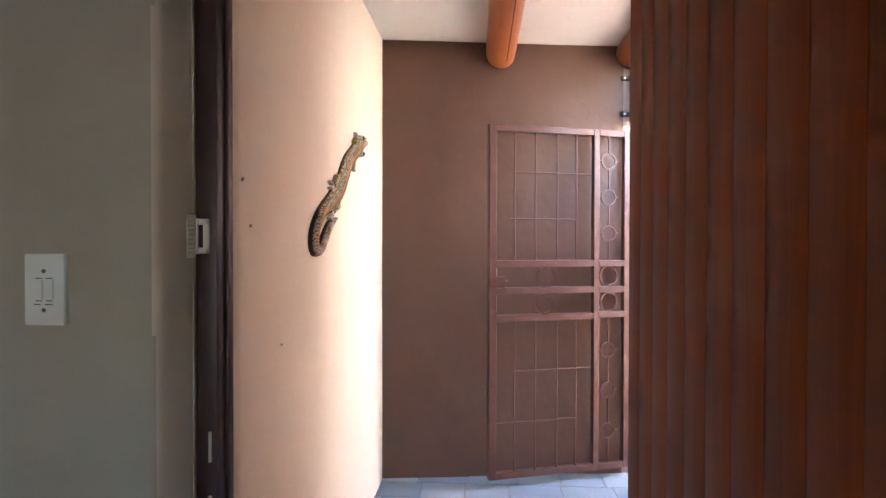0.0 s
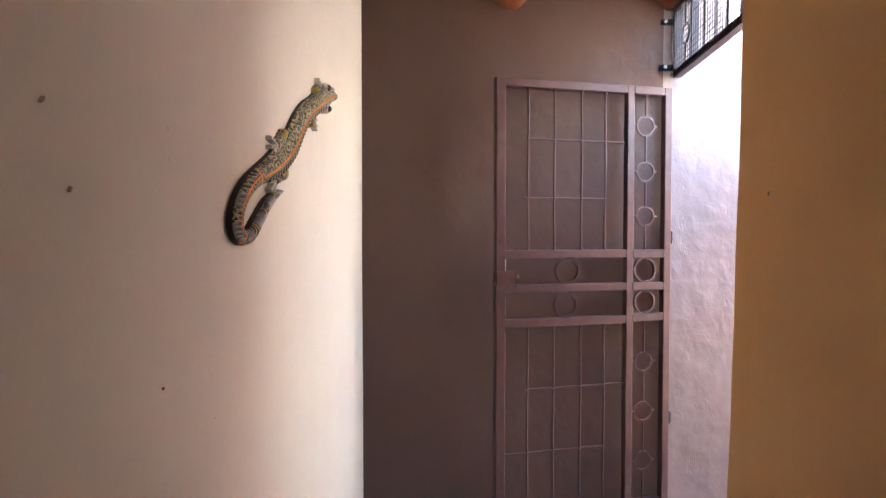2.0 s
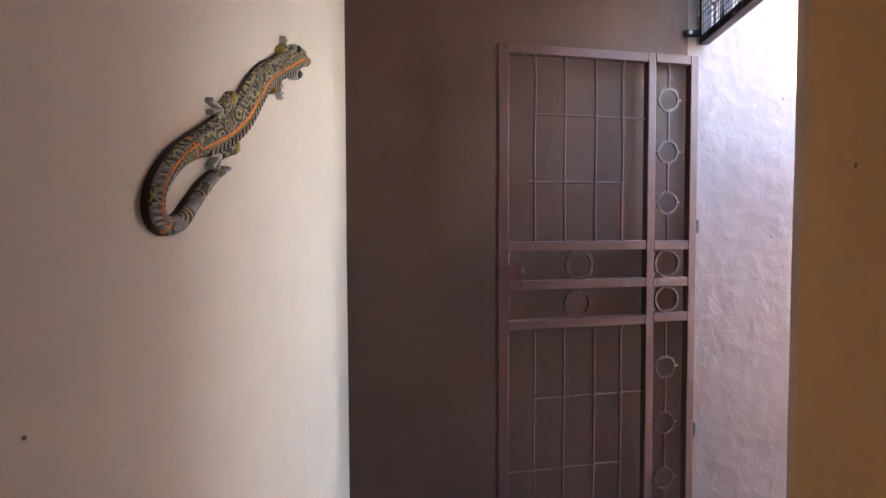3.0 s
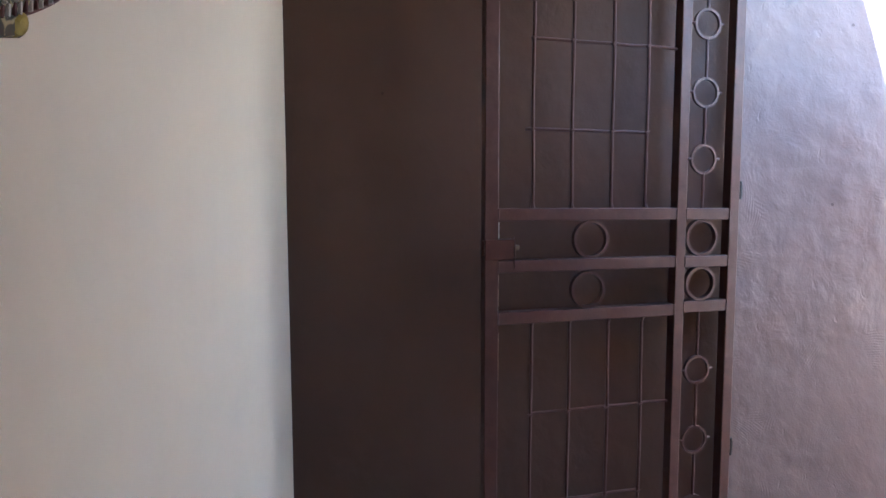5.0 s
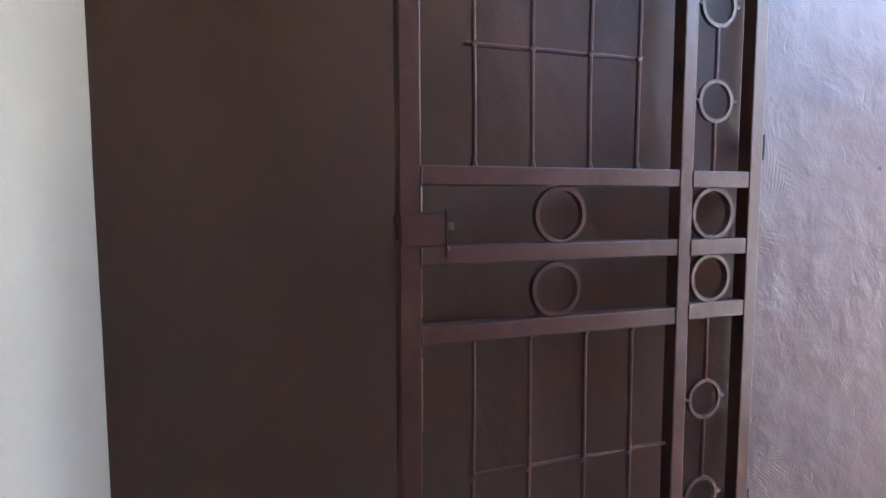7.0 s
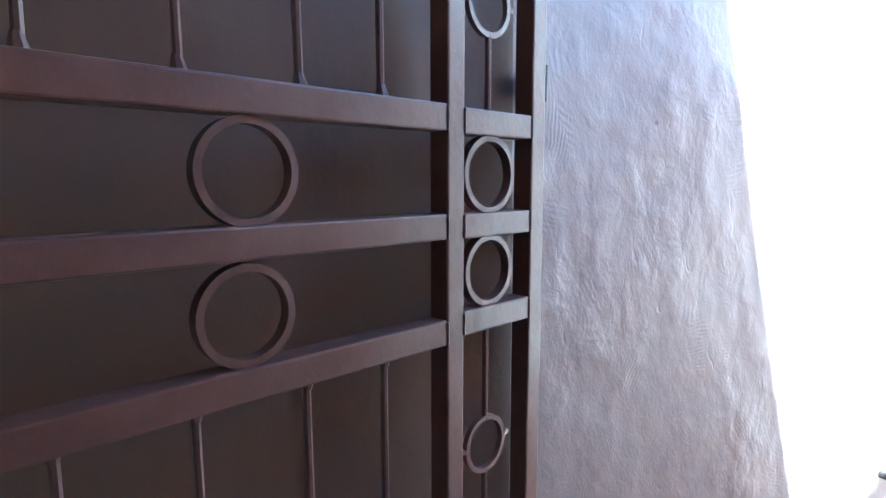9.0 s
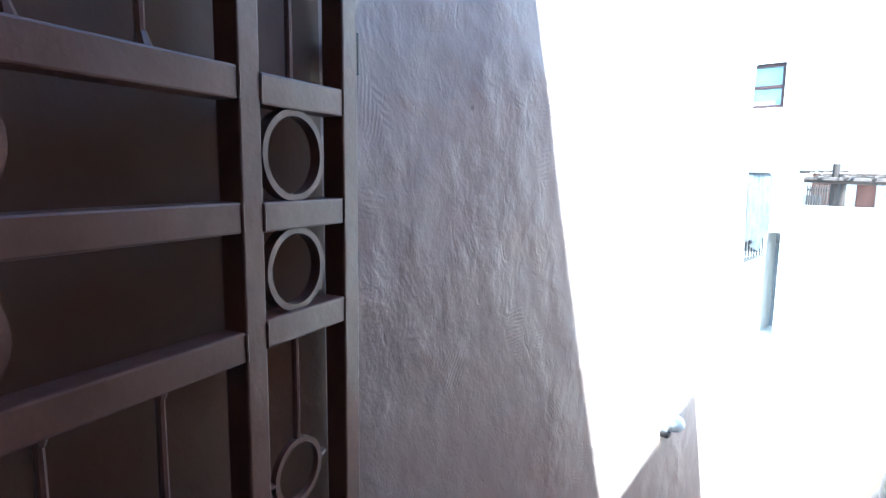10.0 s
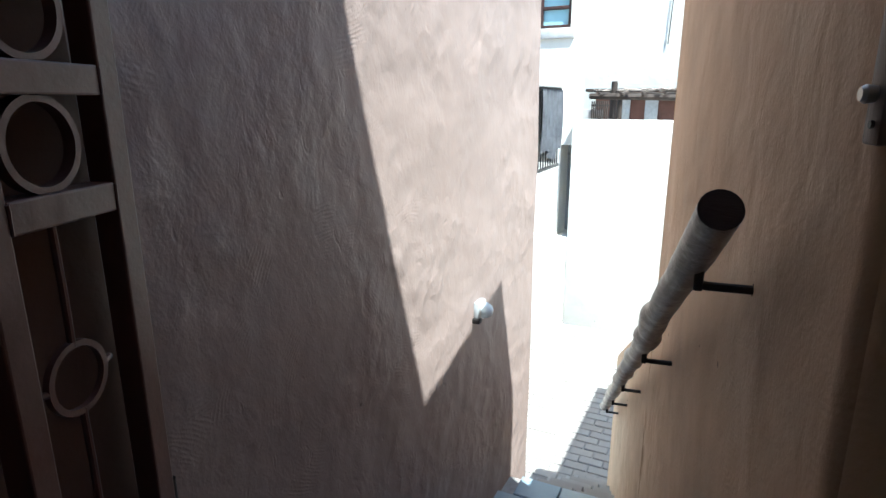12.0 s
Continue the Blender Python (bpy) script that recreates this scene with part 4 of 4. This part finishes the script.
vent = thing("wall_vent", (5.88, 4.54, 0.8), "small slotted vent in the pale wall", "vent")
for i in range(6):
    part("slot", box((5.81, 4.542, 0.80 + 0.03 * i), (5.94, 4.556, 0.814 + 0.03 * i), 0.002), BLACK, vent)

cage.location.x += 0.09
vent.location.x += 0.07

# pergola on the terrace
def pergola():
    t = thing("pergola", (10.5, 3.3, 0.5), "rough dark pole pergola with a reed roof on the terrace", "pergola")
    for x, y in ((9.6, 4.2), (9.6, 2.7), (11.6, 4.45), (11.6, 2.8)):
        part("post", tube([(x, y, 0.49), (x + 0.02, y + 0.01, 0.9), (x, y, 1.36 if x < 10 and y > 4 else 1.2)], [0.055, 0.05, 0.045], 10), POST, t)
    for x in (9.55, 11.6):
        part("beam", tube([(x, 4.55, 1.15), (x, 3.2, 1.12), (x, 1.8, 1.11)], 0.045, 8), POST, t)
    for i in range(9):
        y = 1.95 + 0.3 * i
        part("pole", tube([(9.25, y, 1.18 + 0.02 * noise.noise((i, 0, 0))), (10.5, y + 0.05, 1.20), (11.9, y, 1.19)], 0.022, 6), POST, t)
    bm = bmesh.new()
    for i in range(120):
        y = random.uniform(1.8, 4.5)
        x = random.uniform(9.2, 10.6)
        tube([(x, y, 1.225 + random.uniform(0, 0.03)), (x + random.uniform(0.6, 1.3), y + random.uniform(-0.25, 0.25), 1.225 + random.uniform(0, 0.03))], 0.009, 4, bm)
    part("reeds", bm, GREY_WOOD, t, "loose grey reeds")
    return t


pergola()
lattice = thing("terrace_lattice", (9.3, 4.35, 0.5), "dark wooden lattice panel at the terrace edge", "lattice")
for i in range(9):
    part("slat", box((9.30, 4.22 + 0.028 * i, 0.49), (9.325, 4.235 + 0.028 * i, 1.08), 0.002), POST, lattice)
for z in (0.65, 1.0):
    part("rail", box((9.325, 4.21, z), (9.345, 4.47, z + 0.03), 0.002), POST, lattice)
back = thing("terrace_room_front", (12.6, 2.8, 0.5), "shaded room front with pale door and window panels", "facade")
part("wall", box((12.6, 1.0, 0.49), (12.75, 5.1, 1.24), 0.01), plain("red_brown_wash", (0.16, 0.075, 0.055), 0.8, 0, 0.2, 5), back)
for y in (4.42, 3.9, 3.2):
    part("panel", box((12.57, y, 0.6), (12.603, y + 0.24, 1.15), 0.004), plain("pale_panel", (0.55, 0.55, 0.56), 0.6), back)
part("roof", box((12.1, 0.8, 1.24), (13.6, 5.2, 1.3), 0.01), POST, back)
cable = thing("overhead_cable", (10.0, 3.3, 2.2), "thin black cable hanging down the far wall", "cable")
part("cable", tube([(13.86, 3.78 + 0.018 * k, 6.8 - 0.46 * k) for k in range(11)], 0.012, 5), BLACK, cable)

# ---------------------------------------------------------------- tiles, pavers and bricks
def piece_mesh(name, lx, ly, h, mat, bevel=0.004):
    return mesh_of(name, box((-lx / 2, -ly / 2, -h), (lx / 2, ly / 2, 0), bevel, 1), mat, False)


def lay(name, me, x, y, z, parent, turn=0.0):
    ob = new(name, me)
    ob.parent = parent
    base = world_base(parent)
    ob.matrix_basis = Matrix.Translation((x - base.x, y - base.y, z - base.z)) @ Matrix.Rotation(turn, 4, "Z")
    return ob


porch_floor = part("floor", box((-0.7, 0.80, -0.3), (1.50, 3.36, FLOOR - 0.006)), GROUT, None, "", False)
structure(porch_floor, "blue-grey slate tiled porch floor", "floor")
sizes = {w: piece_mesh("slate", w, 0.195, 0.02, SLATE, 0.003) for w in (0.195, 0.295, 0.245)}
y = 0.98
while y < 3.38:
    x = -0.56 - random.uniform(0, 0.15)
    while x < 1.5:
        w = random.choice(list(sizes))
        cx = x + w / 2
        inside = (cx + w / 2 < 1.5) and (cx < 0.8 or y > 2.0)
        if inside:
            lay("tile", sizes[w], cx, y, FLOOR + random.uniform(-0.0015, 0.0015), porch_floor, random.uniform(-0.004, 0.004))
        x += w + 0.006
    y += 0.2015

stairs = bpy.data.objects["stairs"]
paver = piece_mesh("paver", 0.093, 0.196, 0.05, BRICK, 0.006)
slab = piece_mesh("slab", 0.143, 0.196, 0.03, SLATE, 0.004)
for (x0, z), (x1, _) in zip(NOSES[:-1], NOSES[1:]):
    upper = x0 < 2.5
    k = max(2, round((x1 - x0) / (0.147 if upper else 0.1)))
    for i in range(k):
        yy = 2.38 + (0.1 if i % 2 else 0.0)
        while yy < BACK - 0.02:
            xx = x0 + (i + 0.5) * (x1 - x0) / k
            if yy + 0.1 > rail_wall_y(xx):
                lay("slab" if upper else "paver", slab if upper else paver, xx, yy, z + random.uniform(-0.003, 0.003), stairs, random.uniform(-0.015, 0.015))
            yy += 0.202
ground = bpy.data.objects["ground"]
for r in range(31):
    xx = 4.62 + 0.108 * r
    yy = 2.62 + (0.1 if r % 2 else 0.0)
    while yy < 4.5:
        lay("brick", paver, xx, yy, GROUND - 0.012 + random.uniform(-0.004, 0.004), ground, random.uniform(-0.03, 0.03))
        yy += 0.205
